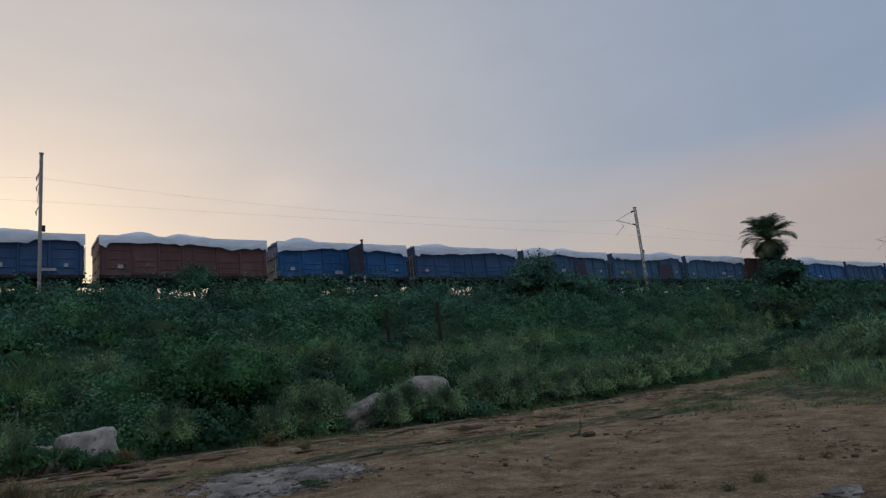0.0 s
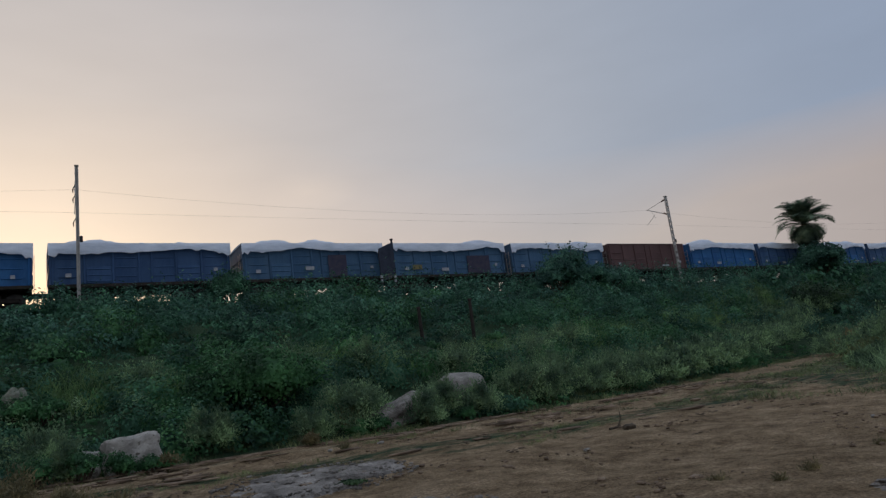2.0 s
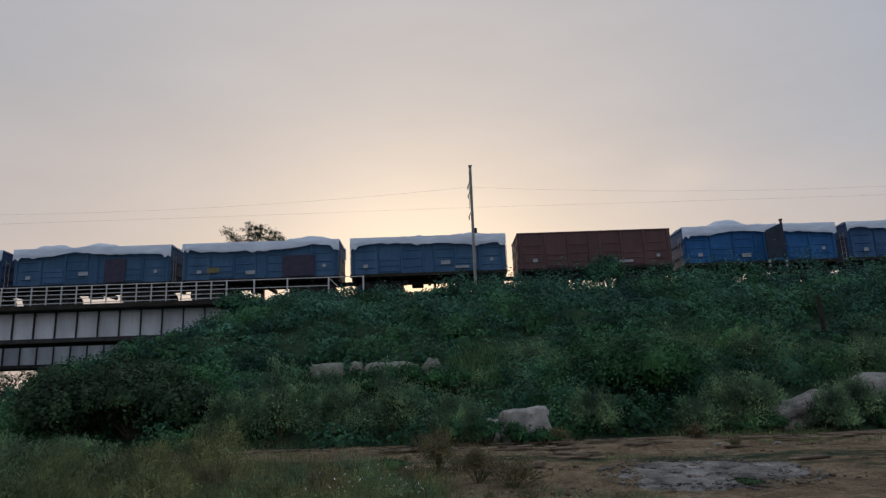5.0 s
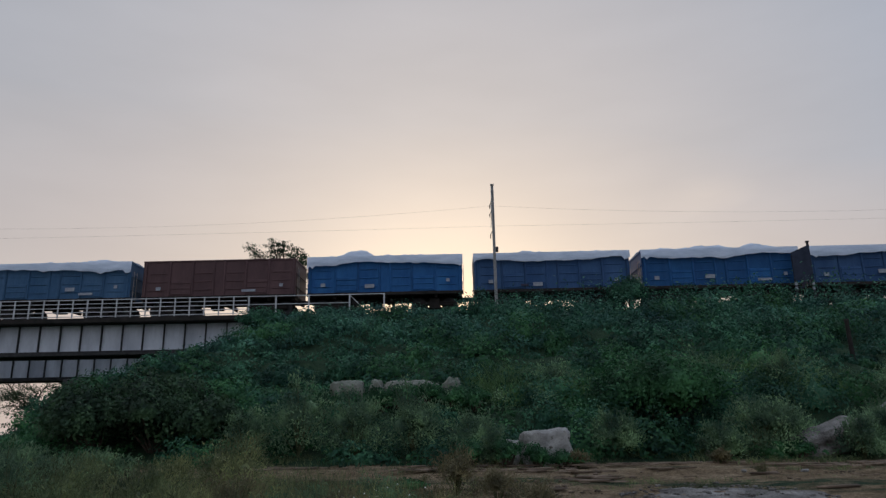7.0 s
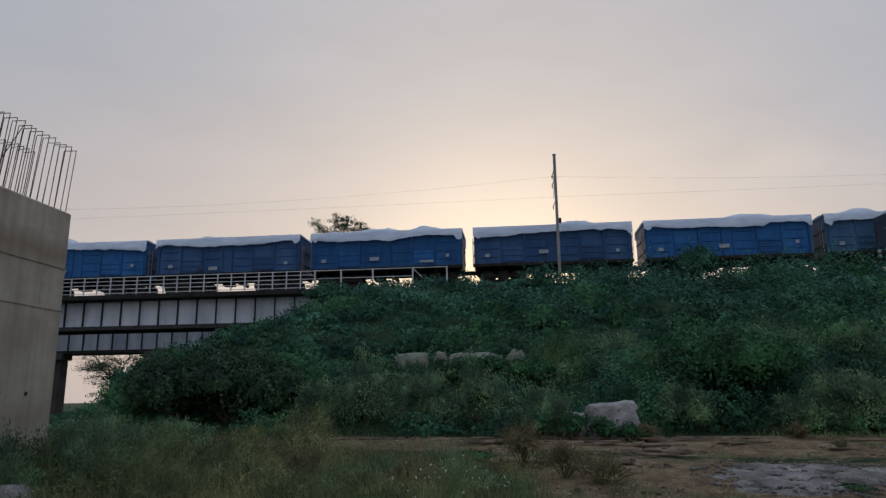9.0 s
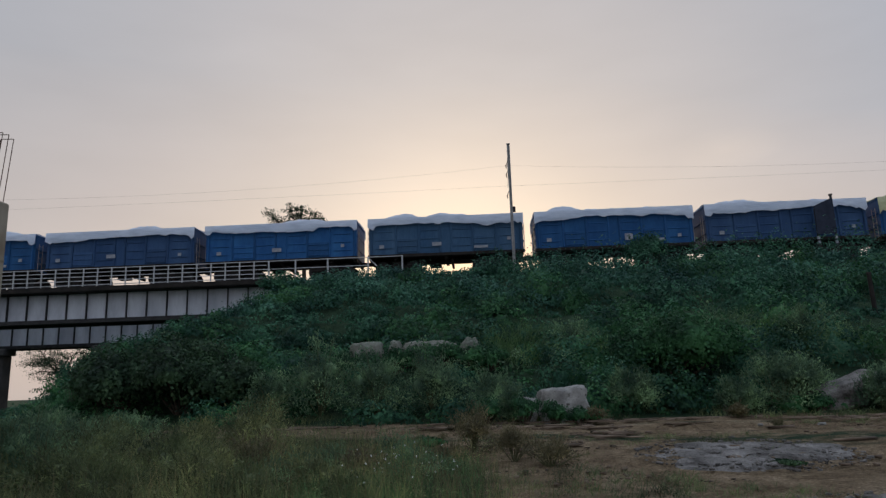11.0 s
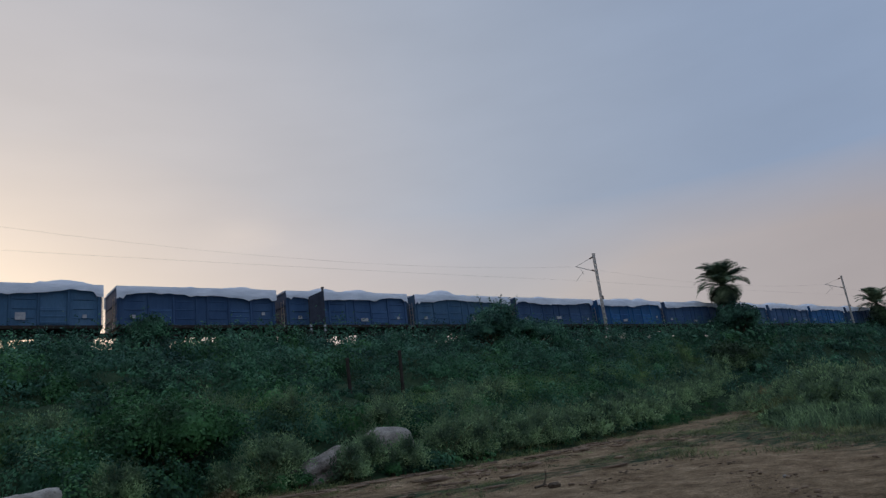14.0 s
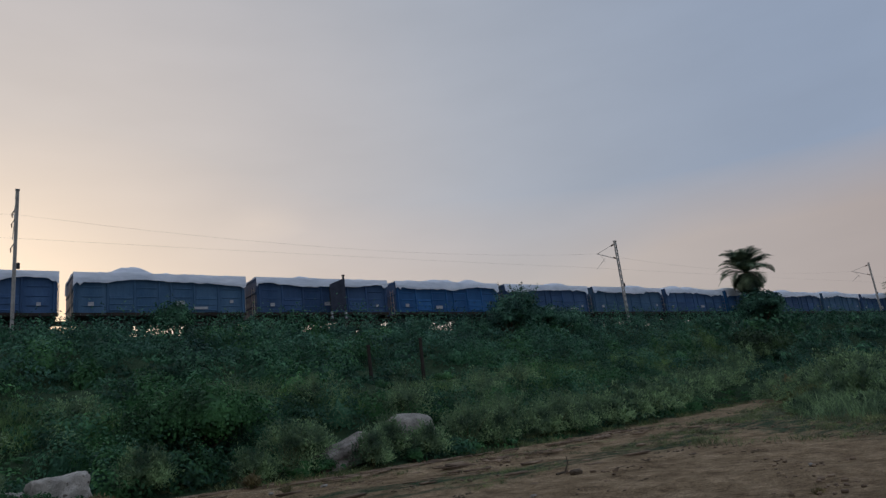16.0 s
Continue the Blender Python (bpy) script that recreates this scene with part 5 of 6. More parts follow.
def plume_grass():
    """Tall thin stalks that stand over the weeds of the near corner, olive, straw and brown, with a greener patch and small white flowers."""
    rng = np.random.default_rng(67)
    for name, label, mat, x0, x1, y0, y1, n, h in (
            ("olive_stalks", "tall thin olive grass stalks beside the concrete", OLIVE, -8.2, 0.2, 7.6, 15.5, 6500, 0.62),
            ("straw_stalks", "tall thin straw-coloured grass stalks beside the concrete", WEED, -7.8, -1.0, 7.6, 14.8, 6000, 0.68),
            ("brown_stalks", "dry brown grass stalks beside the dirt", DRY, -6.5, 1.8, 8.0, 14.6, 4500, 0.6),
            ("green_patch_grass", "green grass patch at the edge of the dirt", GRASS, -2.6, -0.1, 8.2, 12.6, 5000, 0.42)):
        x, y = rng.uniform(x0, x1, n), rng.uniform(y0, y1, n)
        keep = (wobble(x, y, 1.3, h * 9) + 0.6 * wobble(x, y, 3.3, h * 5) > -0.35) & (x + 0.30 * (y - 10) < 0.35 + rng.normal(size=n) * 0.45) & (y < 15.4 - 0.5 * np.maximum(x + 4, 0))
        x, y = x[keep], y[keep]
        p = np.stack([x, y, ground_z(x, y) - 0.02], 1)
        v, q = blades(p, h * rng.uniform(0.55, 1.2, len(x)), np.full(len(x), 0.0042), np.full(len(x), 0.13), rng)
        tagged(new(name, raw_mesh(name, v, q, mat)), label, "grass", kind="stuff")
    x, y = rng.uniform(-2.2, -0.4, 46), rng.uniform(9.2, 13.0, 46)
    p = np.stack([x, y, ground_z(x, y) + rng.uniform(0.28, 0.52, 46)], 1)
    p = np.repeat(p, 4, 0) + rng.normal(size=(184, 3)) * 0.008
    n = unit(rng.normal(size=p.shape) * 0.5 + np.array([0, -0.6, 0.6]))
    tagged(new("weed_flowers", raw_mesh("weed_flowers", leaf_arrays(p, n, np.full(184, 0.026), 0.7, rng), quads_for(184), PETAL)), "tiny white flowers on the green weeds", "flowers", kind="stuff")


undergrowth()
shoulder_edge()
grasses()
foreground_weeds()
plume_grass()
# stones among the growth
stone("concrete_block", "pitted pale concrete block at the edge of the growth", 2.28, 20.4, 0.93, (1.28, 1.0, 1.04), 3, 8, 0.12, -3, "block", 11.0)
stone("small_stone", "pale broken stone beside the concrete block", 1.22, 20.6, 0.8, (0.5, 0.6, 0.8), 5, 20, 0.2, 0, "stone", 5.0)
stone("round_boulder", "smooth pale boulder half hidden by weeds", 13.35, 21.5, 1.55, (2.0, 1.3, 1.1), 7, 6, 0.09, 4, "boulder", 2.6, mat=STONE)
stone("leaning_boulder", "grey slanted boulder half hidden by weeds", 10.35, 20.8, 0.98, (2.1, 1.1, 0.85), 9, -5, 0.22, -20, "boulder", 4.0, mat=GRAVEL)
for i, (sx, w, h) in enumerate(((-4.3, 1.2, 1.1), (-3.25, 0.5, 0.8), (-1.9, 2.1, 0.85), (-0.45, 0.65, 1.15))):
    stone("bank_stone", "pale stone among the creepers on the bank", sx, 26.3, 3.28 - h / 2 + 0.05 * (i != 2), (w, 0.8, h), 20 + i, 6 * i, 0.2, 10 * (i % 2), "stone", 3.5, "stones on the bank", MOSSY)


# creepers that hide the feet of those stones
for i, sx in enumerate((-4.9, -4.1, -3.1, -2.2, -1.4, -0.5, 0.4)):
    leafy_shrub("creeper_mound", "low leafy creeper growing over the stones", sx, 25.6, 0.75, 3.0 - float(ground_z(sx, 25.6)) + (0.36 if -2.6 < sx < -1.2 else 0.16), LEAF_MID, 1500, 0.11, 160 + i)


# fence posts on the bank
def fence_post(x, y, top, seed):
    z = float(ground_z(x, y))
    t = thing("fence_post", "dark weathered fence post among the creepers", "post", (x, y, z), "fence posts on the bank")
    bm = rod((0, 0, -0.3), (0.03 * (seed - 1), 0, top - z), 0.10, 0.085, 8)
    part("shaft", bm, UNDER, t)
    part("head", rod((0.03 * (seed - 1), 0, top - z + 0.001), (0.03 * (seed - 1), 0, top - z + 0.08), 0.11, 0.09, 8), UNDER, t)


fence_post(16.1, 28.8, 5.55, 0)
fence_post(19.1, 28.9, 5.85, 2)

# shrubs and trees that stand out
for i, (sx, sy, sr, sh, tips) in enumerate(((34.3, 39.4, 1.8, 3.4, 0), (35.9, 39.7, 2.3, 4.1, 4), (37.3, 39.6, 1.9, 3.4, 0), (39.4, 39.4, 2.0, 2.2, 0))):
    leafy_shrub("tall_shrub", "rounded shrub standing before the train, its leaves tinted blue-green for haze", sx, sy, sr, sh, LEAF_HAZED, 3600, 0.18, 210 + i, sprigs=tips)
leafy_shrub("dark_bush", "dark round bush on the bank", 14.9, 34.0, 1.35, 1.5, LEAF_DARK, 3600, 0.13, 32)
leafy_shrub("leaning_shrub", "dark shrub leaning before the wagons", 10.3, 40.6, 1.6, 2.4, LEAF_DARK, 3600, 0.15, 33)
leafy_shrub("bridge_bush", "dense bush beside the bridge end", -11.3, 38.6, 1.5, 1.7, LEAF_DARK, 4200, 0.14, 34)
leafy_shrub("big_leafy_bush", "big dark leafy bush at the edge of the dirt", 6.3, 23.2, 2.4, 2.5, LEAF_MID, 12000, 0.13, 35)
leafy_shrub("palm_foot_bush", "dark thicket round the foot of the palm", 71.3, 40.2, 2.9, 4.6, LEAF_HAZED, 7000, 0.28, 36)
leafy_shrub("palm_foot_bush", "dark thicket round the foot of the palm", 73.3, 41.0, 2.4, 5.4, LEAF_HAZED, 6000, 0.28, 37)
palm_tree(72.2, 41.6, 14.15, 3.4, 3, 92)
palm_tree(112.6, 41.5, 12.6, 3.2, 8, 60)
# bushes with darker leaves, which also stand in for the shadow under the bank
for i, (bx, by, br, bh) in enumerate(((-12.3, 23.7, 1.8, 2.3), (-10.2, 23.4, 1.7, 2.5), (-8.5, 23.4, 1.3, 2.0), (-11.0, 25.6, 2.0, 2.5), (-13.8, 24.7, 1.6, 2.1))):
    leafy_shrub("dark_thicket", "tangled thicket below the bridge end, dark leaves standing in for the hollow's shade", bx, by, br, bh, LEAF_TREE, 6500, 0.14, 140 + i)
leafy_shrub("slope_bush", "dark bush on the bank before the palm", 62.0, 36.5, 3.2, 3.2, LEAF_TREE, 5000, 0.25, 39)
leafy_shrub("palm_foot_bush", "dark thicket round the foot of the palm", 113.0, 40.5, 4.0, 4.6, LEAF_TREE, 4000, 0.35, 38)
spread_tree("flat_tree", "spreading sparse tree behind the train", -13.75, 53.0, 7.0, 9.35, LEAF_TREE, 12)
limb_tree("bridge_tree", "thin thorn tree seen under the bridge", -36.8, 62.0, 0.4, 9.4, 1.4, 15, LEAF_TREE, 0.13, 80, 1.0)
for i, (px, py, pr, ph) in enumerate(((4.9, 12.2, 0.30, 0.07), (-1.3, 15.4, 0.5, 0.2), (1.9, 19.55, 0.5, 0.62), (2.7, 19.5, 0.45, 0.45), (1.1, 19.7, 0.55, 1.05), (0.1, 20.2, 0.7, 0.95), (12.4, 19.9, 0.4, 0.4), (9.3, 20.2, 0.5, 0.5))):
    leafy_shrub("low_plant", "low leafy plant growing beside the dirt", px, py, pr, ph, LEAF_TREE if i == 0 else LEAF_MID, 1300, 0.07, 90 + i)
# feathery weeds along the dirt
WEED_KINDS = {
    "f": ("feathery_weed", "feathery grey-green weed beside the dirt", FEATHERY),
    "y": ("yellow_weed", "yellow-green feathery weed bush", WEED),
    "o": ("olive_weed", "olive-green feathery weed bush", OLIVE),
    "d": ("dry_weed", "dry brown weed on the dirt", DRY),
}
CORNER_WEEDS = (
    ("y", -4.9, 14.6, 1.05, 1.25), ("y", -6.4, 15.4, 0.7, 0.8), ("o", -7.8, 14.4, 1, 0.8), ("y", -3.9, 13, 0.8, 0.6), ("y", -5.6, 12.6, 1.1, 0.8),
    ("o", -7.2, 12.4, 1.1, 1), ("o", -8.6, 15.6, 1, 0.8), ("f", -9.4, 14.3, 0.9, 0.9), ("f", -8, 13.6, 1, 1), ("f", -10.8, 16.8, 1.2, 0.9),
    ("f", -9, 17.2, 1.1, 0.7), ("o", -6.6, 11, 1, 0.7), ("f", -6.7, 8.9, 0.6, 0.35), ("f", -7.3, 8.7, 0.5, 0.3), ("f", -2.6, 12, 0.9, 0.5),
    ("o", -5.2, 9.6, 0.8, 0.75), ("y", -4.2, 10.4, 0.8, 0.8), ("o", -3.3, 9.5, 0.7, 0.6), ("o", -6.1, 10.3, 0.8, 0.9), ("y", -2.5, 10.6, 0.6, 0.55), ("o", -5.0, 11.2, 0.9, 0.9),
    ("o", -1.7, 9.6, 0.6, 0.45), ("y", -4.4, 8.8, 0.6, 0.5), ("o", -6.3, 8.7, 0.6, 0.5), ("d", -3.8, 11.9, 0.6, 0.8), ("d", -2.0, 11.3, 0.5, 0.6),
    ("f", -3.2, 11, 0.9, 0.5), ("f", -8.15, 11.7, 0.6, 1.25), ("o", -7.8, 10.7, 0.6, 1.15), ("f", -8.3, 12.7, 0.7, 1.3), ("f", -7.7, 9.9, 0.5, 0.95), ("f", -7.2, 11.3, 0.7, 1.0), ("f", -8.0, 9.3, 0.6, 1.1), ("f", -8.25, 10.4, 0.6, 1.3), ("f", -8.0, 8.5, 0.5, 0.9),
)
DIRT_WEEDS = (
    ("d", -0.25, 14.4, 0.55, 0.95), ("d", 0.5, 13.2, 0.65, 0.6), ("d", -0.6, 12.6, 0.6, 0.45), ("f", -1.7, 13, 0.8, 0.55), ("f", -1.2, 11.6, 0.8, 0.4),
    ("d", 1.1, 12.5, 0.7, 0.5), ("f", 0.8, 20.1, 0.42, 1.12), ("d", 3, 19.4, 0.3, 0.35), ("d", 6.7, 19.2, 0.3, 0.35),
)
FOOT_WEEDS = (
    ("f", 8.5, 20.7, 1.25, 1.75), ("f", 7.3, 20.5, 0.8, 1.0), ("f", 9.5, 21.3, 0.9, 1.2), ("f", 10.95, 19.95, 0.8, 1.25), ("f", 11.9, 20.6, 0.8, 1.35), ("f", 13.2, 20.1, 0.9, 1.1),
    ("f", 15.2, 20.5, 1.35, 1.75), ("f", 16.4, 20.3, 0.9, 1.2), ("f", 17.4, 20.9, 1.4, 1.95), ("f", 18.7, 20.5, 1.0, 1.3), ("f", 19.9, 21.0, 1.35, 1.7), ("f", 21.4, 21.3, 1.1, 1.3),
    ("f", 22.6, 21.8, 1.5, 1.75), ("f", 24.3, 22.2, 1.3, 1.4), ("f", 26.6, 23.2, 1.6, 1.7), ("f", 0.2, 21.8, 0.96, 1.4), ("f", 4.4, 21.2, 0.96, 1.26),
)
SLOPE_WEEDS = (
    ("f", 29.2, 24.4, 1.9, 1.8), ("f", 31.6, 25.4, 1.6, 1.4), ("f", 34.2, 26.6, 1.9, 1.6), ("f", 38.5, 28.2, 2, 1.5), ("f", -1.6, 22, 1.32, 2.24),
    ("f", -3.4, 22.2, 1.32, 2.1), ("f", -5.2, 22.3, 1.44, 2.38), ("f", -6.9, 22.4, 1.0, 1.5), ("f", 6, 25.6, 1.44, 1.68),
    ("f", 9, 25.9, 1.56, 1.82), ("f", 11.8, 25.6, 1.44, 1.54), ("f", 20.5, 26.2, 1.68, 1.68), ("f", 23.5, 27.4, 1.5, 1.2), ("f", 3.4, 26.3, 1.32, 1.4),
    ("f", 14.5, 23.6, 1.56, 1.96), ("f", 18.5, 24.6, 1.68, 1.82),
    ("f", 42.0, 30.4, 2.2, 1.5), ("f", 46.2, 31.8, 2.3, 1.6), ("f", 50.6, 33.3, 2.4, 1.7), ("f", 55.2, 35.0, 2.5, 1.8), ("f", 60.0, 36.4, 2.4, 1.7),
)
FIELD_WEEDS = (
    ("f", 36.4, 18.2, 1.4, 1.3), ("o", 40.5, 19.6, 2, 1.5), ("o", 33, 16.5, 1.8, 1), ("f", 42, 22, 2.4, 1.8), ("o", 45, 18.5, 2.6, 2),
    ("f", 31.8, 15.8, 1.2, 0.7), ("f", 42, 20.4, 2.2, 1.8), ("f", 42.5, 18.2, 2.53, 2.13), ("f", 38, 16.6, 2.42, 2.01), ("f", 45, 20, 2.64, 2.2),
    ("f", 40.5, 14.6, 2.53, 2.07), ("f", 36.5, 13.6, 2.2, 1.83), ("f", 39.6, 20, 1.5, 0.9), ("o", 35.2, 17.2, 1.5, 0.9), ("f", 36, 16.5, 2.2, 2.5), ("f", 38.5, 18.6, 2.2, 2.4), ("f", 33.5, 15.4, 1.6, 1.7),
    ("f", 37.4, 18.4, 1.6, 1.8), ("f", 32.4, 16, 1.2, 1), ("f", 29.5, 15.6, 1, 0.6), ("f", 30, 13.2, 1.1, 0.7), ("f", 33, 12.6, 1.5, 1.3),
    ("f", 49.0, 27.6, 2.2, 1.9), ("o", 45.6, 24.4, 1.8, 1.1), ("f", 52.5, 29.5, 2.3, 2.0), ("d", 47.2, 25.6, 1.5, 1.5), ("d", 49.6, 26.0, 1.6, 1.7),
)
for i, (kind, wx, wy, wr, wh) in enumerate(CORNER_WEEDS + DIRT_WEEDS + FOOT_WEEDS + SLOPE_WEEDS + FIELD_WEEDS):
    nm, lb, mt = WEED_KINDS[kind]
    weed_bush(nm, lb, wx, wy, wr, wh, mt, min(4900, int(3700 * wr * wh) + 800), 0.075 if wy < 16 and wx < 3 else 0.088 if wx < 24 else 0.17, 50 + i, 16, "weed", kind != "d")


# ---- small things on the dirt ----
def ragged_sheet(name, label, cx, cy, rx, ry, seed, mat, h=0.035):
    """A low uneven spill lying on the earth."""
    rng = np.random.default_rng(seed)
    rings, sides = 22, 96
    vs, qs = [(cx, cy, float(ground_z(cx, cy)) + h + 0.03)], []
    ph = rng.uniform(0, 6.3, 6)
    for i in range(1, rings + 1):
        f = i / rings
        for j in range(sides):
            a = 6.28318 * j / sides
            k = 1 + 0.18 * math.sin(2 * a + ph[0]) + 0.14 * math.sin(3 * a + ph[1]) + 0.08 * math.sin(7 * a + ph[2]) + 0.06 * math.sin(11 * a + ph[3])
            x, y = cx + math.cos(a) * rx * k * f, cy + math.sin(a) * ry * k * f
            vs.append((x, y, float(ground_z(x, y)) + (h * (1 - f ** 4) + 0.07 * (noise.noise(Vector((x * 2.2, y * 2.2, seed))) + 0.5 * noise.noise(Vector((x * 7, y * 7, seed)))) * (f < 0.95) - (0.09 if i == rings else 0)) + 0.03))
    for j in range(sides):
        qs.append((0, 1 + j, 1 + (j + 1) % sides))
    for i in range(rings - 1):
        for j in range(sides):
            a, b = 1 + i * sides + j, 1 + i * sides + (j + 1) % sides
            qs.append((a, a + sides, b + sides, b))
    me = bpy.data.meshes.new(name)
    me.from_pydata(vs, [], qs)
    me.materials.append(mat)
    me.shade_smooth()
    t = thing(name, label, "spill")
    part("crust", me, mat, t)
    lump = shared("crust_fragment", crust_fragment)
    for _ in range(18):
        a, k = rng.uniform(0, 6.283), rng.uniform(0.2, 1.05)
        x, y = cx + math.cos(a) * rx * k, cy + math.sin(a) * ry * k
        s = rng.uniform(0.35, 1.0)
        o = part("fragment", lump, mat, t)
        o.matrix_world = Matrix.LocRotScale((x, y, float(ground_z(x, y)) + 0.05), Euler((0, 0, rng.uniform(0, 6))), (s, s, s))
    return t


def crust_fragment():
    """A flat broken piece of mortar crust."""
    bm = bmesh.new()
    bmesh.ops.create_icosphere(bm, subdivisions=2, radius=1.0)
    for v in bm.verts:
        v.co = Vector((v.co.x * 0.13, v.co.y * 0.09, v.co.z * 0.045)) * (1 + 0.35 * noise.noise(v.co * 2.3))
    return mesh_of("fragment", bm, GRAVEL)


ragged_sheet("mortar_spill", "grey dried mortar spill on the dirt", 4.7, 13.3, 1.6, 1.5, 3, GRAVEL, 0.015)
ragged_sheet("mortar_spill", "grey dried mortar spill on the dirt", 4.5, 8.5, 0.9, 0.7, 4, GRAVEL, 0.015)


def crumbs(name, label, category, x, y, s, mat, seed, flat=0.6, turn=6.283, long=1.9):
    """Small angular lumps lying on the earth: bent boxes, each turned its own way."""
    rng = np.random.default_rng(seed)
    n = len(x)
    c = np.array([(a, b, d) for a in (-1, 1) for b in (-1, 1) for d in (-1, 1)], float)
    c = c[None] * rng.uniform(0.45, 1.0, (n, 8, 3)) * np.stack([s * rng.uniform(0.9, long, n), s, s * flat], 1)[:, None]
    a = rng.uniform(-turn / 2, turn / 2, n)[:, None]
    px, py = c[:, :, 0] * np.cos(a) - c[:, :, 1] * np.sin(a), c[:, :, 0] * np.sin(a) + c[:, :, 1] * np.cos(a)
    z = ground_z(x, y) + 0.03 + s * flat * 0.3
    v = np.stack([px + x[:, None], py + y[:, None], c[:, :, 2] + z[:, None]], -1).reshape(-1, 3)
    f = np.array([(0, 1, 3, 2), (4, 6, 7, 5), (0, 4, 5, 1), (2, 3, 7, 6), (0, 2, 6, 4), (1, 5, 7, 3)])
    q = (np.arange(n)[:, None, None] * 8 + f[None]).reshape(-1, 4)
    tagged(new(name, raw_mesh(name, v, q, mat)), label, category, kind="stuff")


def loose_rubble():
    rng = np.random.default_rng(19)
    x, y = [], []
    for cx, cy, r, n in ((4.7, 13.3, 1.6, 900), (4.5, 8.5, 0.9, 260)):
        a, k = rng.uniform(0, 6.283, n), rng.random(n) ** 0.5 * 1.25
        x.append(cx + np.cos(a) * r * k)
        y.append(cy + np.sin(a) * r * k)
    x, y = np.concatenate(x), np.concatenate(y)
    crumbs("mortar_chips", "broken grey chips on the mortar spill", "rubble", x, y, 0.008 + 0.04 * rng.random(len(x)) ** 4, GRAVEL, 20)
    x = rng.uniform(-6, 26, 9000)
    y = veg_line(x) - rng.uniform(0.1, 1, 9000) ** 0.8 * 15
    keep = wobble(x, y, 1.1, 4.0) + 0.5 * wobble(x, y, 3.1, 1.0) > 0.45
    x, y = x[keep], y[keep]
    crumbs("pebbles", "small pebbles and clods on the dirt", "pebbles", x, y, 0.008 + 0.045 * rng.random(len(x)) ** 5, CLOD, 21)
    # broken crust along the ruts, lying the way the wheels went
    x = rng.uniform(-6, 24, 2600)
    y = veg_line(x) - np.abs(rng.normal(size=2600)) * 2.6 - 0.2
    keep = wobble(x * 0.5, y * 2.2, 1.3, 3.0) + 0.4 * wobble(x, y, 3.0, 6.0) > 0.25
    x, y = x[keep], y[keep]
    crumbs("earth_crust", "flat broken plates of dried earth along the ruts", "crust", x, y, 0.03 + 0.10 * rng.random(len(x)) ** 3, CLOD, 23, 0.28, 0.5, 5.0)
    # dead leaves and bark gathered in dark streaks
    x = rng.uniform(-4, 26, 16000)
    y = veg_line(x) - rng.uniform(0.3, 10, 16000)
    keep = wobble(x * 0.6, y * 1.6, 1.5, 7.0) + 0.5 * wobble(x, y, 4.0, 2.0) > 0.8
    x, y = x[keep], y[keep]
    crumbs("dirt_litter", "dark dead leaves and bark scattered on the dirt", "litter", x, y, 0.012 + 0.03 * rng.random(len(x)) ** 3, BARK, 22, 0.35)


loose_rubble()
t = thing("broken_branch", "broken dark branch sticking out of the dirt", "branch", (12.0, 12.6, float(ground_z(12.0, 12.6))))
bm = rod((0, 0, -0.02), (0.16, 0, 0.22), 0.03, 0.02, 6)
add_rod(bm, (0.16, 0, 0.22), (0.2, 0.05, 0.38), 0.02, 0.008, 6)
add_rod(bm, (-0.25, 0, 0.02), (0.12, 0, 0.05), 0.03, 0.02, 6)
part("stick", bm, BARK, t)
for i, (dx, dy, dr, dh) in enumerate(((8.45, 5.62, 0.14, 0.09), (7.7, 5.55, 0.12, 0.07), (7.5, 6.3, 0.2, 0.06), (10.7, 5.9, 0.1, 0.05), (6.7, 16.7, 0.22, 0.2), (6.82, 16.77, 0.16, 0.24), (-1.0, 16.2, 0.2, 0.16))):
    weed_bush("dry_tuft", "small dry brown tuft on the bare dirt", dx, dy, dr, dh, DRY, 260, 0.05, 240 + i, 10, "weed", False)
for i, (dx, dy, dw) in enumerate(((9.09, 10.48, 0.14), (14.0, 7.7, 0.16), (7.75, 16.8, 0.3), (6.4, 16.9, 0.22))):
    stone("flat_chip", "flat pale stone chip lying on the dirt", dx, dy, float(ground_z(dx, dy)) + 0.045, (dw, dw * 0.5, 0.06), 50 + i, 25 * i, 0.25, 0, "stone", 3.0, mat=STONE)
stone("dark_clod", "dark clod of earth on the dirt", 12.0, 12.2, 0.2, (0.3, 0.2, 0.14), 41, 0, 0.2, 0, "clod", mat=BARK)
stone("rubble_lump", "crumbled rubble half buried in the dirt", 8.0, 4.35, 0.0, (0.6, 0.34, 0.14), 42, 0, 0.5, 0, "rubble", 2.5, mat=GRAVEL)
stone("concrete_lump", "grey concrete lump among the weeds", -7.35, 9.2, 0.18, (1.05, 0.8, 0.7), 43, 10, 0.16, 4, "block", 3.5, mat=GRAVEL)
for i, (wx, wy, wr, wh) in enumerate(((-8.25, 12.0, 0.55, 0.7), (-8.1, 10.9, 0.5, 0.6), (-8.3, 13.0, 0.7, 0.9), (-7.5, 11.6, 0.6, 0.55))):
    leafy_shrub("wall_foot_shrub", "dark low shrub at the foot of the concrete abutment", wx, wy, wr, wh, LEAF_DARK, 2600, 0.06, 180 + i)


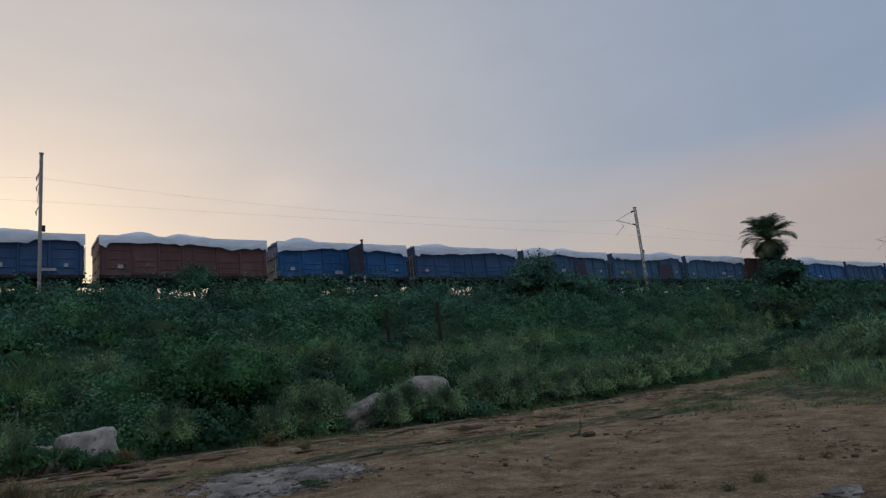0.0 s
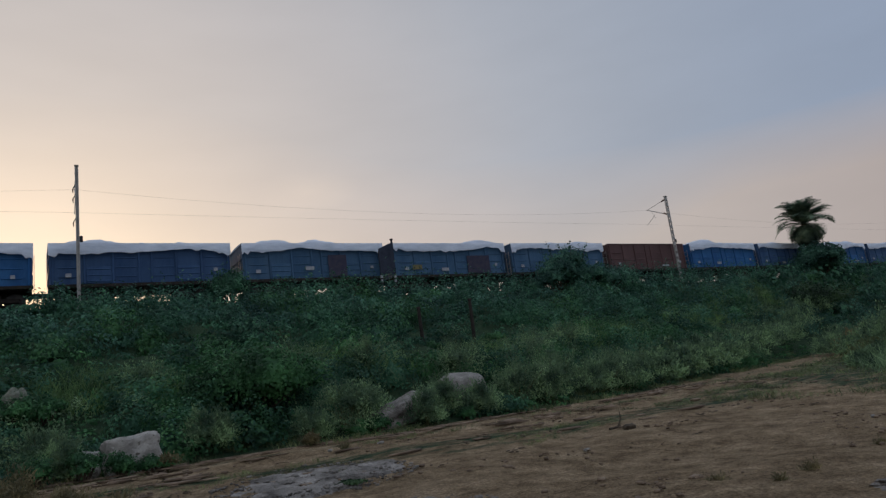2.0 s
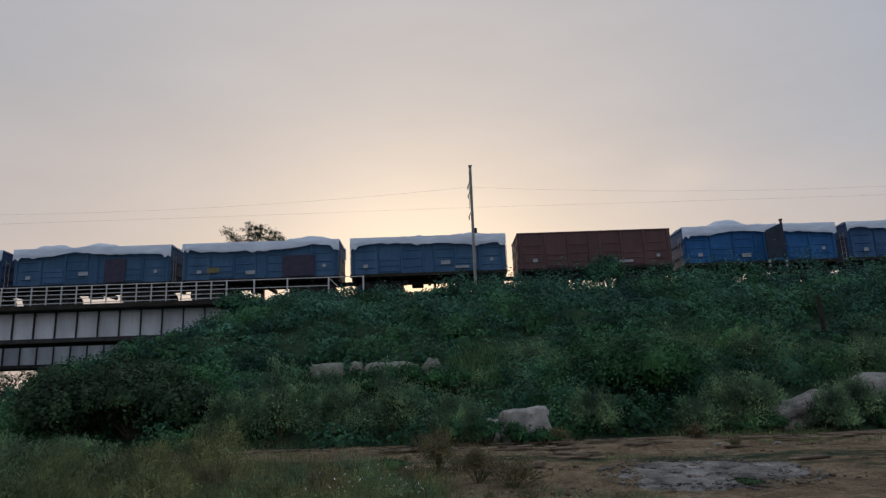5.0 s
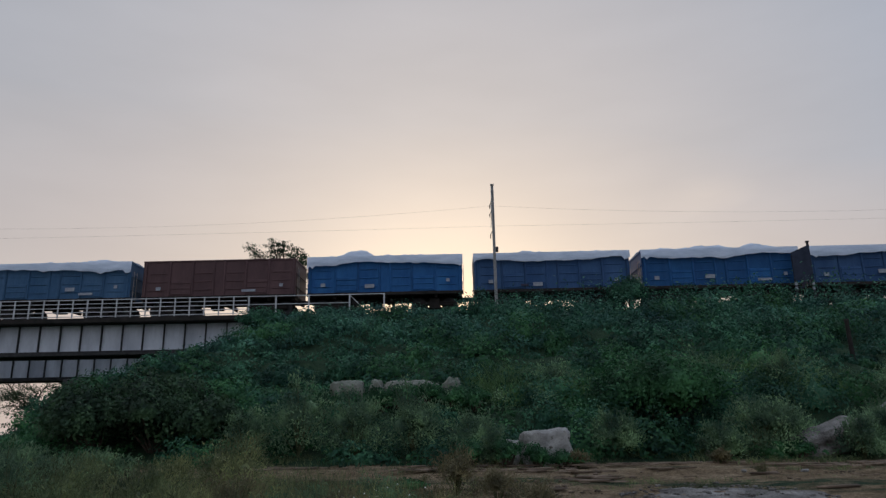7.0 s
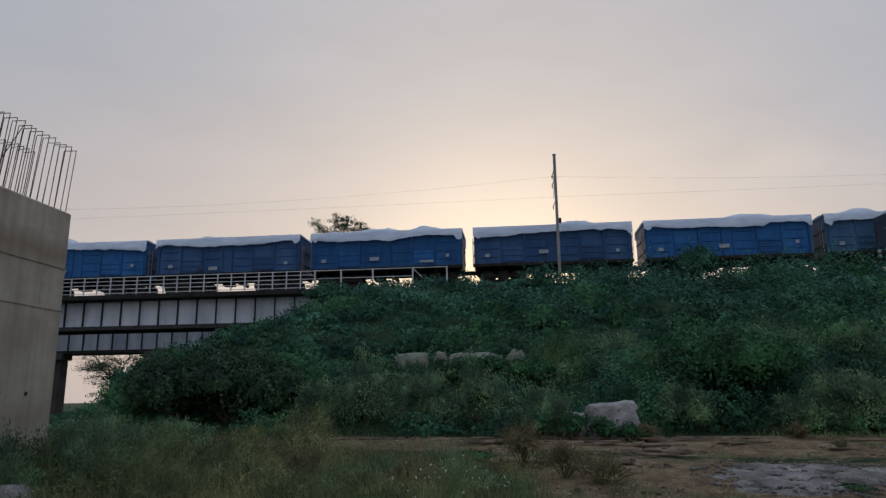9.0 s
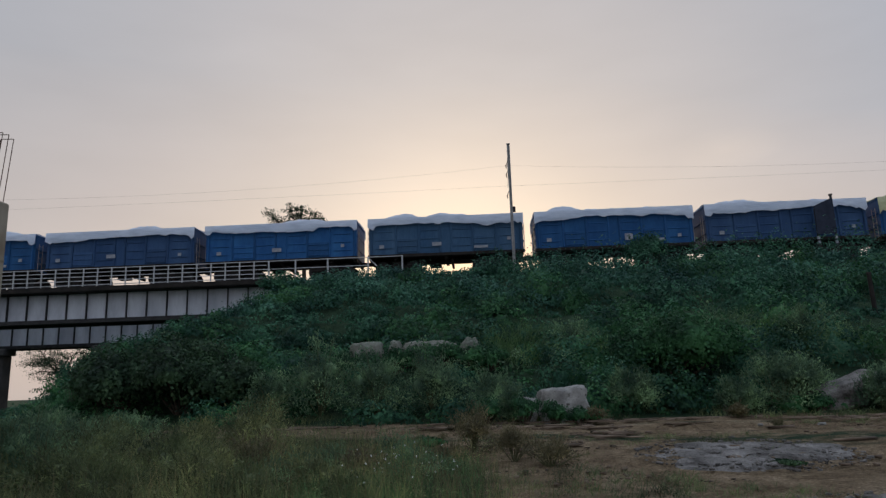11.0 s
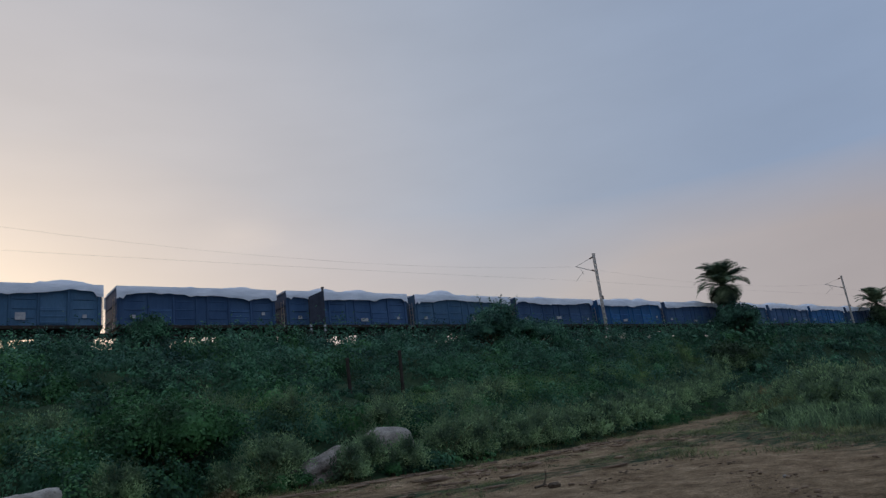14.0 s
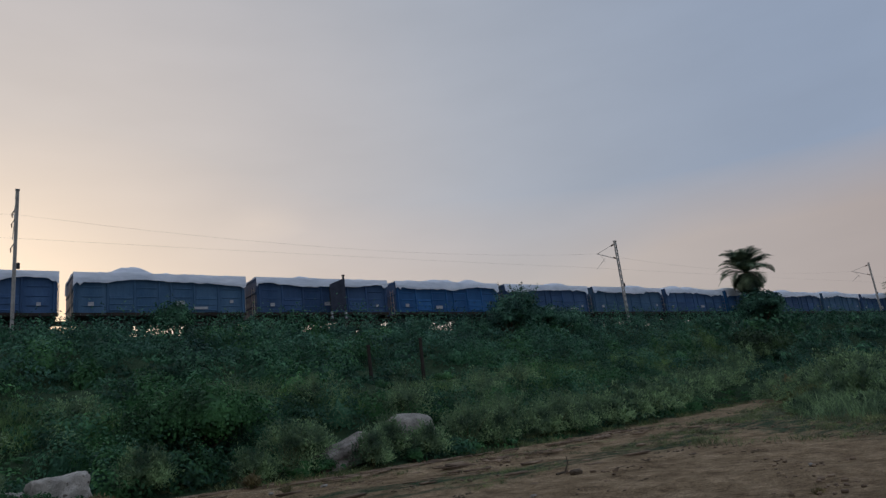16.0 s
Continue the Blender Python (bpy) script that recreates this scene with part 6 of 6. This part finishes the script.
# ---- crow ----
def make_crow():
    t = thing("crow", "black crow flying with beating wings", "bird", (60, -30, 5))
    bm = bmesh.new()
    bmesh.ops.create_uvsphere(bm, u_segments=14, v_segments=9, radius=1.0, matrix=Matrix.LocRotScale((0, 0, 0), None, (0.19, 0.065, 0.065)))
    bmesh.ops.create_uvsphere(bm, u_segments=10, v_segments=7, radius=1.0, matrix=Matrix.LocRotScale((0.19, 0, 0.025), None, (0.06, 0.042, 0.042)))
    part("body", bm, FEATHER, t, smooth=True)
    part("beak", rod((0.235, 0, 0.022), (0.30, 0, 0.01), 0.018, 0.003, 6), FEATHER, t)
    bm = bmesh.new()
    for i in range(5):
        a = (i - 2) * 0.11
        v = [(-0.15, 0.012, 0.0), (-0.15, -0.012, 0.0), (-0.36, -0.025 + math.sin(a) * 0.2, 0.004 * i), (-0.36, 0.025 + math.sin(a) * 0.2, 0.004 * i)]
        top = [bm.verts.new(p) for p in v]
        low_ = [bm.verts.new((p[0], p[1], p[2] - 0.004)) for p in v]
        bm.faces.new(top)
        bm.faces.new(low_[::-1])
        for j in range(4):
            bm.faces.new((top[j], low_[j], low_[(j + 1) % 4], top[(j + 1) % 4]))
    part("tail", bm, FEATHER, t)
    wings = []
    for s in (1, -1):
        bm = bmesh.new()
        outline = [(0.09, 0.0), (0.11, 0.15), (0.05, 0.26), (-0.08, 0.42), (-0.12, 0.45), (-0.12, 0.39), (-0.15, 0.37), (-0.13, 0.31), (-0.15, 0.28), (-0.11, 0.20), (-0.10, 0.10), (-0.09, 0.0)]
        top = [bm.verts.new((x, y * s, 0.03 * math.sin(y * 5))) for x, y in outline]
        low_ = [bm.verts.new((x, y * s, 0.03 * math.sin(y * 5) - 0.008)) for x, y in outline]
        bm.faces.new(top)
        bm.faces.new(low_[::-1])
        for j in range(len(top)):
            k = (j + 1) % len(top)
            bm.faces.new((top[j], low_[j], low_[k], top[k]))
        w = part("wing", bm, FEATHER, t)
        w.location = (0.02, s * 0.04, 0.03)
        wings.append((s, w))
    for o in t.children:
        o.data.transform(Matrix.Scale(0.70, 4))
    return t, wings


CROW, WINGS = make_crow()


def motions():
    """The train runs along the track; the crow crosses the sky, beating its wings."""
    for k, w in WAGONS:
        walk(w, [(t, pose(train_x(k, t), TRACK_Y, RAIL_Z)) for t in (0, 2, 4, 6, 8, 10, 12, 14, 16)])
    flight = [(0, 60, -30, 5), (11.5, 16.2, 0.5, 4.7), (12.0, 11.2, 3.6, 5.7), (12.3, 8.43, 5.20, 6.62), (12.4, 7.81, 5.85, 6.87), (12.5, 7.08, 6.41, 7.22), (12.6, 6.22, 6.93, 7.57),
              (12.7, 5.15, 7.64, 7.71), (12.8, 3.97, 8.12, 7.95), (12.9, 2.77, 8.54, 8.05), (13.3, -2.0, 9.6, 9.4), (16, -38, 18, 19)]
    walk(CROW, [(t, pose(x, y, z, 12, -18, 160)) for t, x, y, z in flight])
    beat = [(0, 10), (11.9, 10), (12.0, 42), (12.1, 0), (12.2, -25), (12.3, 18), (12.4, -8), (12.5, -40), (12.6, 38), (12.7, -24), (12.8, -50), (12.9, 36), (13.0, -10), (13.1, -40), (13.2, 20), (16, 10)]
    for s, w in WINGS:
        walk(w, [(t, pose(0.02, s * 0.04, 0.03, s * a, 0, 0)) for t, a in beat])


motions()
